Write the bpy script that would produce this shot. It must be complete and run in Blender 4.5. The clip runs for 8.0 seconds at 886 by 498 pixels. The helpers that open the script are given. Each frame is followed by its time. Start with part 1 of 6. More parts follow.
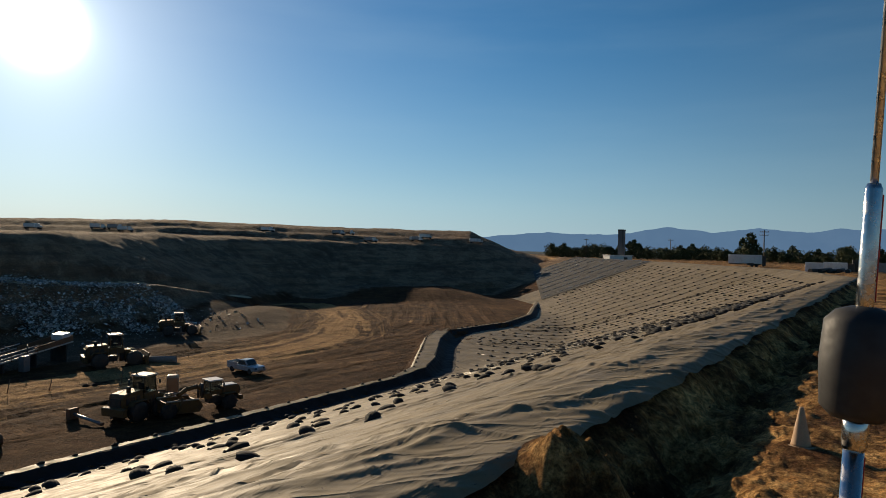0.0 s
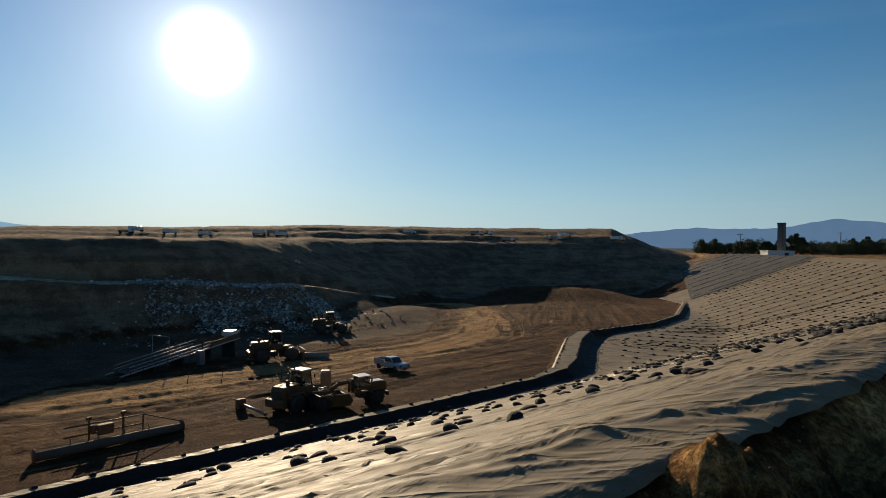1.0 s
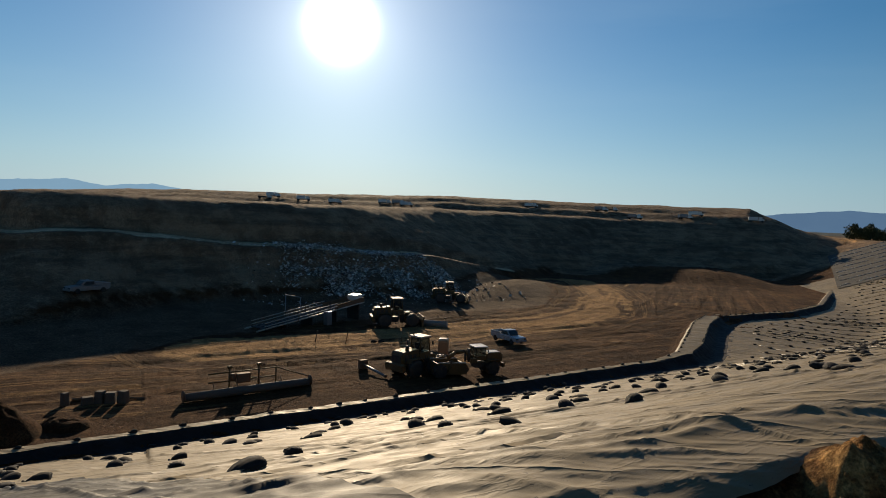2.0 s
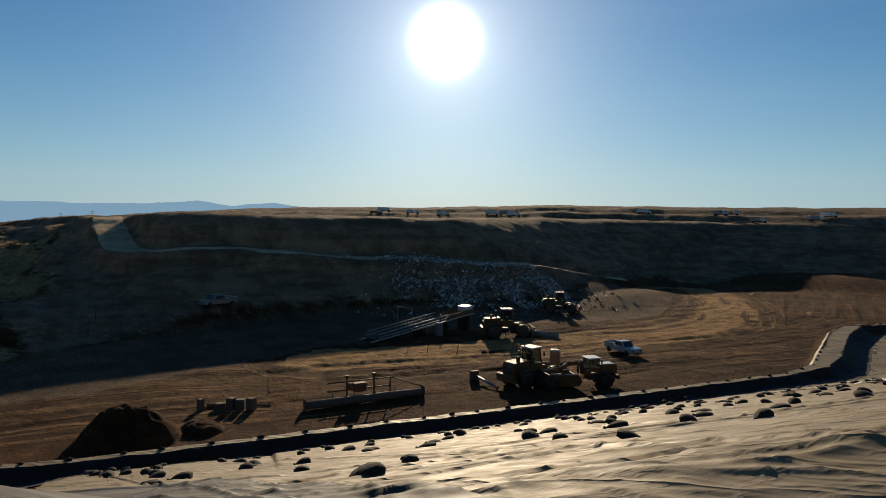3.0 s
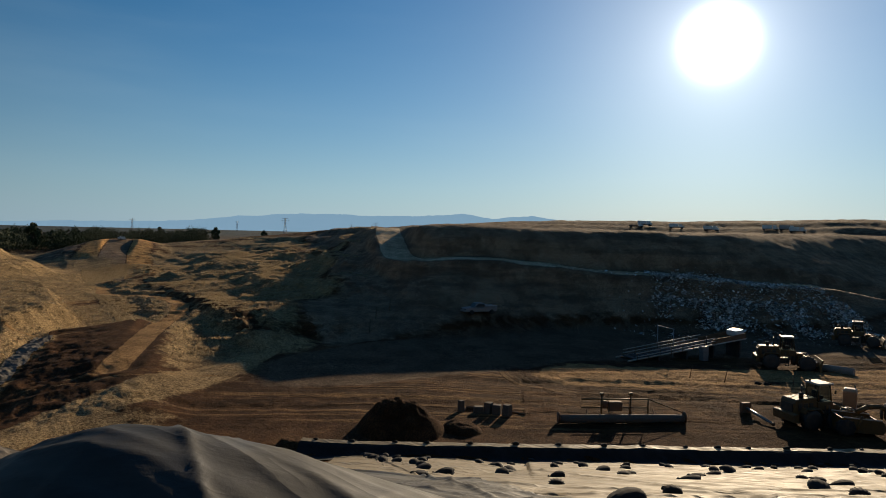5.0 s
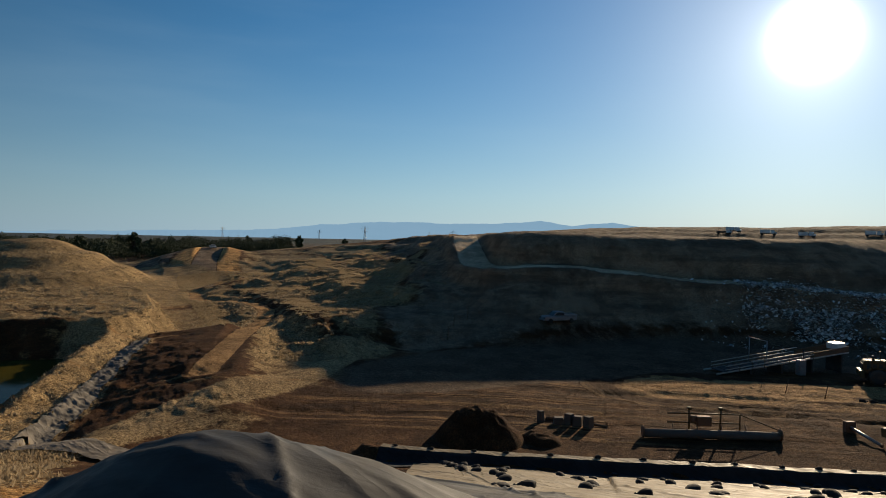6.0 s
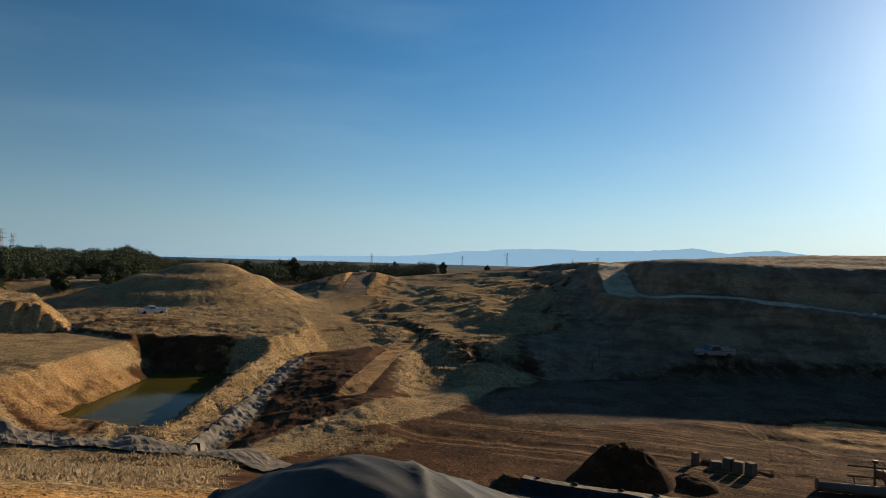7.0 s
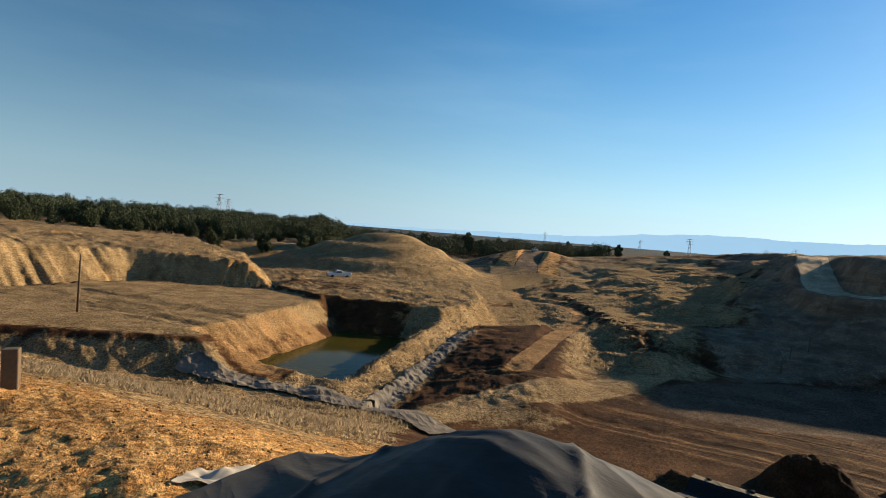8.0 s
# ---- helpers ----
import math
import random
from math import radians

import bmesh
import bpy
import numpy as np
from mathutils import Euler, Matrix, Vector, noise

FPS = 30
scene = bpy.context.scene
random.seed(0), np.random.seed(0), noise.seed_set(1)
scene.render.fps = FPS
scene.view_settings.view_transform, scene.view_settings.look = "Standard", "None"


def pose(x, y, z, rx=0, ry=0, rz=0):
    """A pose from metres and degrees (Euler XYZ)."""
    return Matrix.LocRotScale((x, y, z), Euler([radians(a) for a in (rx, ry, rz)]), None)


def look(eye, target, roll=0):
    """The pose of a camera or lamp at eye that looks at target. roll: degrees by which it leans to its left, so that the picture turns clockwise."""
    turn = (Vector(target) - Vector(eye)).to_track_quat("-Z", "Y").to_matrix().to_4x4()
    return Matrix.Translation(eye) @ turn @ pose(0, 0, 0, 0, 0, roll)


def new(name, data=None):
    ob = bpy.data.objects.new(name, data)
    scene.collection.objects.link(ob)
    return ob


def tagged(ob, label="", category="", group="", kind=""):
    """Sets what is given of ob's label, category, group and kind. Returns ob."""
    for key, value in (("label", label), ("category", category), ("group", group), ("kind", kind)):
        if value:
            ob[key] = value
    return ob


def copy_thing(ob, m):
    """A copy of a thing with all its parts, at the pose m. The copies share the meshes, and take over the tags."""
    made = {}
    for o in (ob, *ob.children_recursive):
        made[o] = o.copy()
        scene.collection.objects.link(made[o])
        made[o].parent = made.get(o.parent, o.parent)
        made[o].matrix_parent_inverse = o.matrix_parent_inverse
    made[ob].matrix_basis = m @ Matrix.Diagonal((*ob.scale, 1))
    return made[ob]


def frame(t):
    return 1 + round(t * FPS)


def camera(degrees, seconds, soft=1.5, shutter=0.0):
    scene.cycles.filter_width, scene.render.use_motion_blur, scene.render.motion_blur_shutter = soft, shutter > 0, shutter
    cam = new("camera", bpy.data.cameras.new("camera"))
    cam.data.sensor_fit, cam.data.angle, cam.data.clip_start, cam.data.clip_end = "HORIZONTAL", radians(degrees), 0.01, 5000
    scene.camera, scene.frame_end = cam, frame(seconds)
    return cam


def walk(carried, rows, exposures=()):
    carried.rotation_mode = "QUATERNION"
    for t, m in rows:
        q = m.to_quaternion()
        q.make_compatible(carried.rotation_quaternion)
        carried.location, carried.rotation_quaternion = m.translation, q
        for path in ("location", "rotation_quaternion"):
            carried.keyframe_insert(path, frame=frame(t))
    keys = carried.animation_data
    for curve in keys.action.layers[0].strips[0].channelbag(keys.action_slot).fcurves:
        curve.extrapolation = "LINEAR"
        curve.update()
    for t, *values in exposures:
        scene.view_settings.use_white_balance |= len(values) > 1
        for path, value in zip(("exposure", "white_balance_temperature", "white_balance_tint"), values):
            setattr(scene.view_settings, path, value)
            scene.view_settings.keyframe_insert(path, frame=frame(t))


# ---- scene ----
# ================= camera =================
cam = camera(68.8, 8.0, soft=0.35)
EYE = 3.4          # eye above the haul road on the crest
ROWS = [           # seconds, x, y, z from the first eye, yaw, pitch, roll
    (0.0, 0.0, 0.0, 0.0, 0.0, -0.14, -1.32), (0.5, -0.01, 0.0, 0.0, 3.38, -0.95, -1.57),
    (1.0, -0.02, -0.01, 0.0, 12.2, -0.32, -0.22), (1.2, -0.03, -0.02, 0.0, 16.25, -0.95, 0.2),
    (2.3, -0.06, -0.06, 0.0, 25.72, -3.17, -2.33), (2.5, -0.06, -0.08, 0.0, 28.66, -2.73, -1.73),
    (3.0, -0.06, -0.14, 0.0, 32.37, -2.21, -0.54), (3.5, -0.06, -0.19, 0.0, 38.95, -0.78, 0.16),
    (4.0, -0.06, -0.20, 0.0, 43.93, -0.94, -0.36), (4.5, -0.08, -0.20, 0.0, 50.34, 0.17, -0.5),
    (4.7, -0.11, -0.20, 0.0, 52.38, -0.62, -0.9), (5.8, -0.35, -0.19, 0.0, 60.23, -0.98, -1.35),
    (6.0, -0.40, -0.18, 0.0, 61.66, -0.88, -1.15), (6.5, -0.55, -0.17, 0.0, 65.31, 0.01, -1.38),
    (7.0, -0.65, -0.15, 0.0, 74.2, 1.2, -1.62), (7.5, -0.66, -0.13, 0.0, 83.7, 1.3, -3.47),
    (8.0, -0.66, -0.12, 0.0, 89.45, -1.6, -4.61),
]
walk(cam, [(t, pose(x, y, EYE + z, 90 + pitch, roll, yaw)) for t, x, y, z, yaw, pitch, roll in ROWS],
     [(0.0, 0.22), (1.0, 0.22), (2.5, 0.1), (4.5, 0.05), (6.0, 0.2), (6.8, 0.35), (7.4, 0.75), (8.0, 0.95)])

# ================= sky, sun =================
SUN_AZ, SUN_EL = 32.3, 15.6      # degrees to the left of the first view, degrees up
a_, e_ = radians(SUN_AZ), radians(SUN_EL)
SUN_DIR = Vector((-math.sin(a_) * math.cos(e_), math.cos(a_) * math.cos(e_), math.sin(e_)))
world = bpy.data.worlds.new("sky")
scene.world = world
world.use_nodes = True
wn, wl = world.node_tree.nodes, world.node_tree.links
sky = wn.new("ShaderNodeTexSky")
sky.sky_type, sky.sun_disc = "NISHITA", False
sky.sun_elevation, sky.sun_rotation = radians(SUN_EL), radians(-SUN_AZ)
sky.air_density, sky.dust_density, sky.ozone_density = 1.0, 0.15, 4.0
deep = wn.new("ShaderNodeHueSaturation")
deep.inputs["Saturation"].default_value, deep.inputs["Value"].default_value = 1.4, 1.0
wl.new(sky.outputs[0], deep.inputs["Color"])
# the bright air round the sun
way_in = wn.new("ShaderNodeTexCoord")
dot = wn.new("ShaderNodeVectorMath")
dot.operation = "DOT_PRODUCT"
dot.inputs[1].default_value = SUN_DIR
wl.new(way_in.outputs["Generated"], dot.inputs[0])


def wmath(op, a, b):
    n = wn.new("ShaderNodeMath")
    n.operation = op
    for k, v in enumerate((a, b)):
        if isinstance(v, (int, float)):
            n.inputs[k].default_value = v
        else:
            wl.new(v, n.inputs[k])
    return n.outputs[0]


facing = wmath("MAXIMUM", dot.outputs["Value"], 0.0)
glow = wmath("MULTIPLY", wmath("POWER", facing, 2900.0), 300.0)
glow = wmath("ADD", glow, wmath("MULTIPLY", wmath("POWER", facing, 420.0), 6.0))
glow = wmath("ADD", glow, wmath("MULTIPLY", wmath("POWER", facing, 70.0), 4.0))
glow = wmath("ADD", glow, wmath("MULTIPLY", wmath("POWER", facing, 10.0), 1.6))
aureole = wn.new("ShaderNodeMix")
aureole.data_type, aureole.blend_type = "RGBA", "ADD"
aureole.inputs[0].default_value = 1.0
tint = wn.new("ShaderNodeCombineColor")
wl.new(glow, tint.inputs[0])
wl.new(glow, tint.inputs[1])
wl.new(wmath("MULTIPLY", glow, 0.95), tint.inputs[2])
# pale air low over the horizon
up = wn.new("ShaderNodeSeparateXYZ")
wl.new(way_in.outputs["Generated"], up.inputs[0])
low = wmath("MULTIPLY", wmath("POWER", 2.718, wmath("MULTIPLY", wmath("ABSOLUTE", up.outputs[2], 0.0), -5.6)), 0.82)
pale_air = wn.new("ShaderNodeMix")
pale_air.data_type = "RGBA"
wl.new(low, pale_air.inputs[0])
# the unseen upper sky is less saturated, so that the shade stays neutral
high = wn.new("ShaderNodeMapRange")
high.interpolation_type = "SMOOTHSTEP"
wl.new(up.outputs[2], high.inputs[0])
for k, q in enumerate((0.45, 0.85, 1.4, 1.2)):
    high.inputs[k + 1].default_value = q
wl.new(high.outputs[0], deep.inputs["Saturation"])
# faint drawn-out cirrus
wisp = wn.new("ShaderNodeTexNoise")
wisp.inputs["Scale"].default_value, wisp.inputs["Detail"].default_value = 1.0, 5
comb = wn.new("ShaderNodeMapping")
comb.inputs["Scale"].default_value, comb.inputs["Rotation"].default_value = (2.2, 2.2, 14.0), (0.02, -0.02, 0.3)
wl.new(way_in.outputs["Generated"], comb.inputs[0])
wl.new(comb.outputs[0], wisp.inputs["Vector"])
veil = wn.new("ShaderNodeMapRange")
veil.interpolation_type = "SMOOTHSTEP"
wl.new(wisp.outputs["Fac"], veil.inputs[0])
for k, q in enumerate((0.40, 0.85, 0.0, 0.11)):
    veil.inputs[k + 1].default_value = q
cirrus = wn.new("ShaderNodeMix")
cirrus.data_type = "RGBA"
wl.new(veil.outputs[0], cirrus.inputs[0])
wl.new(deep.outputs[0], cirrus.inputs[6])
cirrus.inputs[7].default_value = (6.0, 8.2, 9.6, 1)
wl.new(cirrus.outputs[2], pale_air.inputs[6])
pale_air.inputs[7].default_value = (5.2, 7.9, 9.9, 1)
# the sky is deeper away from the sun
off_sun = wn.new("ShaderNodeMapRange")
off_sun.interpolation_type = "SMOOTHSTEP"
wl.new(dot.outputs["Value"], off_sun.inputs[0])
for k, q in enumerate((0.12, 0.92, 0.66, 1.06)):
    off_sun.inputs[k + 1].default_value = q
deeper = wn.new("ShaderNodeVectorMath")
deeper.operation = "SCALE"
wl.new(pale_air.outputs[2], deeper.inputs[0])
wl.new(off_sun.outputs[0], deeper.inputs["Scale"])
wl.new(deeper.outputs[0], aureole.inputs[6])
wl.new(tint.outputs[0], aureole.inputs[7])
wn["Background"].inputs["Strength"].default_value = 0.058
wl.new(aureole.outputs[2], wn["Background"].inputs["Color"])
sun = new("sun", bpy.data.lights.new("sun", "SUN"))
sun.data.energy, sun.data.angle, sun.data.color = 4.3, radians(0.6), (1.0, 0.79, 0.53)
sun.matrix_world = look(SUN_DIR * 100, (0, 0, 0))

# ================= materials =================


class Shader:
    """A node material with short calls for its nodes."""

    def __init__(self, name, rough=0.9, metal=0.0, spec=0.5):
        self.m = bpy.data.materials.new(name)
        self.m.use_nodes = True
        self.n, self.l = self.m.node_tree.nodes, self.m.node_tree.links
        self.b = self.n["Principled BSDF"]
        self.b.inputs["Roughness"].default_value = rough
        self.b.inputs["Metallic"].default_value = metal
        self.b.inputs["Specular IOR Level"].default_value = spec
        self.co = self.n.new("ShaderNodeTexCoord").outputs["Object"]

    def put(self, sock, v):
        if isinstance(v, bpy.types.NodeSocket):
            self.l.new(v, sock)
        elif isinstance(v, tuple):
            sock.default_value = (*v, 1.0)[:4]
        else:
            sock.default_value = v

    def noise(self, scale, detail=4, rough=0.6, stretch=None, where=None):
        n = self.n.new("ShaderNodeTexNoise")
        n.inputs["Scale"].default_value, n.inputs["Detail"].default_value, n.inputs["Roughness"].default_value = scale, detail, rough
        co = where or self.co
        if stretch:
            if len(stretch) > 3:
                turn = self.n.new("ShaderNodeMapping")
                turn.inputs["Rotation"].default_value = (0, 0, stretch[3])
                self.l.new(co, turn.inputs[0])
                co = turn.outputs[0]
            mp = self.n.new("ShaderNodeMapping")
            mp.inputs["Scale"].default_value = stretch[:3]
            self.l.new(co, mp.inputs[0])
            co = mp.outputs[0]
        self.l.new(co, n.inputs["Vector"])
        return n.outputs["Fac"]

    def creases(self, sharp, *args):
        """Thin raised lines along the middle values of a noise."""
        off = self.math("ABSOLUTE", self.math("SUBTRACT", self.math("MULTIPLY", self.noise(*args), 2.0), 1.0))
        return self.math("POWER", self.math("SUBTRACT", 1.0, off), sharp)

    def ramp(self, v, lo, hi, a=0.0, b=1.0):
        n = self.n.new("ShaderNodeMapRange")
        n.interpolation_type = "SMOOTHSTEP"
        self.l.new(v, n.inputs[0])
        for k, q in zip((1, 2, 3, 4), (lo, hi, a, b)):
            n.inputs[k].default_value = q
        return n.outputs[0]

    def math(self, op, a, b=0.0):
        n = self.n.new("ShaderNodeMath")
        n.operation = op
        self.put(n.inputs[0], a)
        self.put(n.inputs[1], b)
        return n.outputs[0]

    def mix(self, fac, a, b, kind="MIX"):
        n = self.n.new("ShaderNodeMix")
        n.data_type, n.blend_type = "RGBA", kind
        self.put(n.inputs[0], fac)
        self.put(n.inputs[6], a)
        self.put(n.inputs[7], b)
        return n.outputs[2]

    def attr(self, name):
        n = self.n.new("ShaderNodeAttribute")
        n.attribute_name = name
        return n.outputs["Fac"]

    def random(self):
        return self.n.new("ShaderNodeObjectInfo").outputs["Random"]

    def island(self):
        return self.n.new("ShaderNodeNewGeometry").outputs["Random Per Island"]

    def bump(self, v, dist, strength=1.0, after=None):
        n = self.n.new("ShaderNodeBump")
        n.inputs["Distance"].default_value, n.inputs["Strength"].default_value = dist, strength
        self.l.new(v, n.inputs["Height"])
        if after:
            self.l.new(after, n.inputs["Normal"])
        return n.outputs[0]

    def colour(self, v):
        self.put(self.b.inputs["Base Color"], v)
        return self

    def normal(self, v):
        self.l.new(v, self.b.inputs["Normal"])
        return self

    def rough(self, v):
        self.put(self.b.inputs["Roughness"], v)
        return self


def plain(name, colour, rough=0.6, metal=0.0, dirt=(0.2, 0.14, 0.08), amount=0.5, scale=1.5):
    """Paint, metal or plastic with dust and wear on it."""
    s = Shader(name, rough, metal)
    worn = s.ramp(s.noise(scale, 6, 0.65), 0.45, 0.75, 0.0, amount)
    c = s.mix(worn, colour, dirt)
    c = s.mix(s.ramp(s.noise(scale * 9, 3), 0.3, 0.7, 0.0, 0.35), c, tuple(q * 0.6 for q in colour))
    s.colour(c).rough(s.ramp(s.noise(scale * 4, 3), 0.3, 0.7, max(0.1, rough - 0.12), min(1.0, rough + 0.15)))
    return s.m


def soil_shader():
    s = Shader("soil", 1.0, 0, 0.08)
    big, mid, fine, grit = s.noise(0.06, 5), s.noise(0.5, 6, 0.65), s.noise(4.0, 6, 0.7), s.noise(26.0, 4, 0.7)
    c = s.mix(s.ramp(big, 0.35, 0.65), (0.055, 0.026, 0.012), (0.095, 0.047, 0.021))
    c = s.mix(s.ramp(mid, 0.45, 0.75), c, (0.13, 0.07, 0.032))
    # wheel tracks drawn out along the way that the machines go
    way = s.n.new("ShaderNodeCombineXYZ")
    s.l.new(s.attr("across"), way.inputs[0])
    s.l.new(s.attr("along"), way.inputs[1])
    wheels = s.noise(1.0, 6, 0.62, (0.55, 0.022, 1.0), way.outputs[0])
    thin = s.noise(1.0, 4, 0.65, (2.6, 0.07, 1.0), way.outputs[0])
    on_floor = s.attr("floor")
    tracked = s.math("MULTIPLY", s.attr("way"), s.ramp(s.math("ADD", wheels, s.math("MULTIPLY", s.math("SUBTRACT", thin, 0.5), 0.7)), 0.53, 0.61))
    c = s.mix(s.math("MULTIPLY", tracked, 0.8), c, (0.25, 0.15, 0.068))
    worn = s.math("MULTIPLY", s.ramp(s.math("ADD", wheels, s.math("MULTIPLY", s.math("SUBTRACT", mid, 0.5), 0.6)), 0.48, 0.36), on_floor)
    c = s.mix(s.math("MULTIPLY", worn, 0.6), c, (0.04, 0.019, 0.009))
    # broken edges between the kinds of ground
    # first kind, mostly for the wall: its shade lightened in the colour itself
    for name, one, two, lo, hi in (("dark", (0.22, 0.152, 0.10), (0.34, 0.24, 0.16), 0.4, 0.65),
                                   ("orange", (0.44, 0.225, 0.075), (0.70, 0.44, 0.18), 0.35, 0.65),
                                   ("grass", (0.16, 0.106, 0.054), (0.44, 0.32, 0.168), 0.35, 0.62),
                                   # floor in the wall's shadow: the tone of that shade, put into the colour
                                   ("shaded", (0.085, 0.06, 0.042), (0.20, 0.145, 0.10), 0.4, 0.7),
                                   ("pale", (0.27, 0.155, 0.066), (0.42, 0.265, 0.125), 0.35, 0.65),
                                   ("gravel", (0.50, 0.39, 0.26), (0.66, 0.53, 0.37), 0.35, 0.65)):
        kind = s.mix(s.ramp(fine, lo, hi), one, two)
        if name == "dark":
            layers = s.noise(1.0, 6, 0.65, (0.035, 0.035, 0.5))
            kind = s.mix(s.ramp(layers, 0.42, 0.62, 0.0, 0.75), kind, (0.12, 0.092, 0.068))
            kind = s.mix(s.ramp(mid, 0.5, 0.7, 0.0, 0.5), kind, (0.34, 0.275, 0.2))
        edge = s.math("ADD", s.attr(name), s.math("MULTIPLY", s.math("SUBTRACT", mid, 0.5), 1.1))
        c = s.mix(s.ramp(edge, 0.35, 0.7), c, kind)
    # blue of the air over far ground, mixed into the soil colour
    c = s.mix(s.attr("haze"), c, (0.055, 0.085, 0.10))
    # grit and clods: darker hollows, paler crusts
    lumps, patches = s.noise(6.5, 5, 0.75), s.noise(0.22, 7, 0.72)
    c = s.mix(1.0, c, s.mix(s.ramp(grit, 0.35, 0.7), (1.12, 1.12, 1.12), (0.72, 0.70, 0.68)), "MULTIPLY")
    c = s.mix(1.0, c, s.mix(s.ramp(lumps, 0.34, 0.66), (1.45, 1.42, 1.36), (0.52, 0.50, 0.49)), "MULTIPLY")
    c = s.mix(1.0, c, s.mix(s.ramp(patches, 0.36, 0.64), (0.72, 0.70, 0.68), (1.28, 1.26, 1.22)), "MULTIPLY")
    n = s.bump(s.noise(0.9, 8, 0.75), 0.35, 0.8)
    n = s.bump(s.math("MULTIPLY", s.math("ADD", wheels, s.math("MULTIPLY", thin, 0.5)), on_floor), 0.5, 0.7, n)
    n = s.bump(fine, 0.12, 0.8, n)
    n = s.bump(grit, 0.02, 0.6, n)
    s.colour(c).normal(n)
    return s.m


def liner_shader(name, one, two, rough, fold=1.0):
    s = Shader(name, rough, 0, 0.3)
    c = s.mix(s.ramp(s.noise(0.35, 6, 0.6), 0.35, 0.68), one, two)
    c = s.mix(s.ramp(s.noise(2.2, 6, 0.7), 0.5, 0.75, 0, 0.5), c, tuple(0.72 * q for q in one))
    c = s.mix(s.ramp(s.noise(9, 4, 0.6), 0.66, 0.70, 0, 0.85), c, (0.035, 0.03, 0.024))
    # pulled folds at two slants, small crumples, weave
    n = s.bump(s.creases(9.0, 1.0, 3, 0.5, (0.16, 0.9, 0.5, -0.35)), 0.07, 0.55 * fold)
    n = s.bump(s.creases(12.0, 1.0, 4, 0.6, (0.5, 1.7, 0.8, -1.0)), 0.035, 0.22 * fold, n)
    n = s.bump(s.noise(2.4, 5, 0.65), 0.05, 0.16, n)
    n = s.bump(s.noise(60, 2), 0.004, 0.4, n)
    s.colour(c).normal(n).rough(s.ramp(s.noise(1.1, 5), 0.3, 0.7, rough - 0.08, rough + 0.14))
    return s.m


SOIL = soil_shader()
LINER = liner_shader("dusty_liner", (0.24, 0.183, 0.103), (0.165, 0.127, 0.071), 0.66)
BLACK_LINER = liner_shader("black_liner", (0.016, 0.016, 0.017), (0.026, 0.025, 0.024), 0.84)
DARK_TARP = liner_shader("dark_tarp", (0.07, 0.063, 0.052), (0.028, 0.027, 0.025), 0.66, 0.3)
GREY_LINER = liner_shader("grey_liner", (0.045, 0.042, 0.037), (0.065, 0.06, 0.052), 0.85)
BAG = plain("bag_cloth", (0.022, 0.02, 0.018), 0.92, 0, (0.10, 0.078, 0.05), 0.45, 3.0)
YELLOW = plain("yellow_paint", (0.12, 0.068, 0.018), 0.6, 0, (0.07, 0.05, 0.03), 0.85)
DARK_STEEL = plain("dark_steel", (0.05, 0.048, 0.045), 0.55, 0.3)
RUST = plain("rusty_steel", (0.2, 0.11, 0.06), 0.75, 0.2)
WHITE = plain("white_paint", (0.78, 0.77, 0.74), 0.4, 0, (0.4, 0.32, 0.22), 0.35)
RUBBER = plain("rubber", (0.025, 0.024, 0.023), 0.8)
CONCRETE = plain("concrete", (0.13, 0.098, 0.07), 0.9)
PALE_STEEL = plain("pale_steel", (0.52, 0.49, 0.43), 0.5, 0.1, (0.3, 0.24, 0.17), 0.5)
GREY = plain("grey_metal", (0.3, 0.3, 0.31), 0.45, 0.5)
ORANGE_TANK = plain("orange_poly", (0.50, 0.26, 0.12), 0.5)
TIMBER = plain("weathered_timber", (0.14, 0.09, 0.05), 0.9)
BARK = plain("bark", (0.10, 0.075, 0.055), 0.95)


def glass_shader():
    s = Shader("tinted_glass", 0.05, 0, 0.6)
    s.colour((0.03, 0.045, 0.05))
    clear = s.n.new("ShaderNodeBsdfTransparent")
    clear.inputs[0].default_value = (0.55, 0.62, 0.62, 1)
    both = s.n.new("ShaderNodeMixShader")
    both.inputs[0].default_value = 0.6
    s.l.new(s.b.outputs[0], both.inputs[1])
    s.l.new(clear.outputs[0], both.inputs[2])
    s.l.new(both.outputs[0], s.n["Material Output"].inputs[0])
    return s.m


GLASS = glass_shader()


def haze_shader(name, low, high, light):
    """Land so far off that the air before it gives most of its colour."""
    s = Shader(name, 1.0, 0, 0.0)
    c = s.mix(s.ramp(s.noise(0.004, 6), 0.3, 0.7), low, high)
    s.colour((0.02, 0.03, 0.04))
    # the haze is put in as a blue glow of the slopes themselves
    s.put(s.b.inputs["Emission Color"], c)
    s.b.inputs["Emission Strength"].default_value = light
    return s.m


# ================= the lie of the land (z from the eye's level) =================
CREST = [(-130, -300), (-60, -120), (-25, -45), (-12, -8), (-6.8, 0.4), (-3.4, 3.2), (56, 88), (68, 125), (66, 190), (50, 270)]
TOE = [(-230, 20), (-112, 14), (-85, 15), (-72, 26), (-76, 44), (-75, 58), (-74, 74), (-66, 94), (-54, 108), (-46, 122),
       (-45, 140), (-46, 165), (-42, 190), (-32, 209), (-14, 223), (15, 230), (30, 236), (45, 250), (90, 330)]
BERM = [(-44.8, 18.6), (-42, 21.6), (-24, 48.4), (-6, 75.4), (-3.7, 81), (-3.2, 94), (-2.8, 106), (-1, 117), (5, 125), (13, 135), (20, 152), (27, 188)]
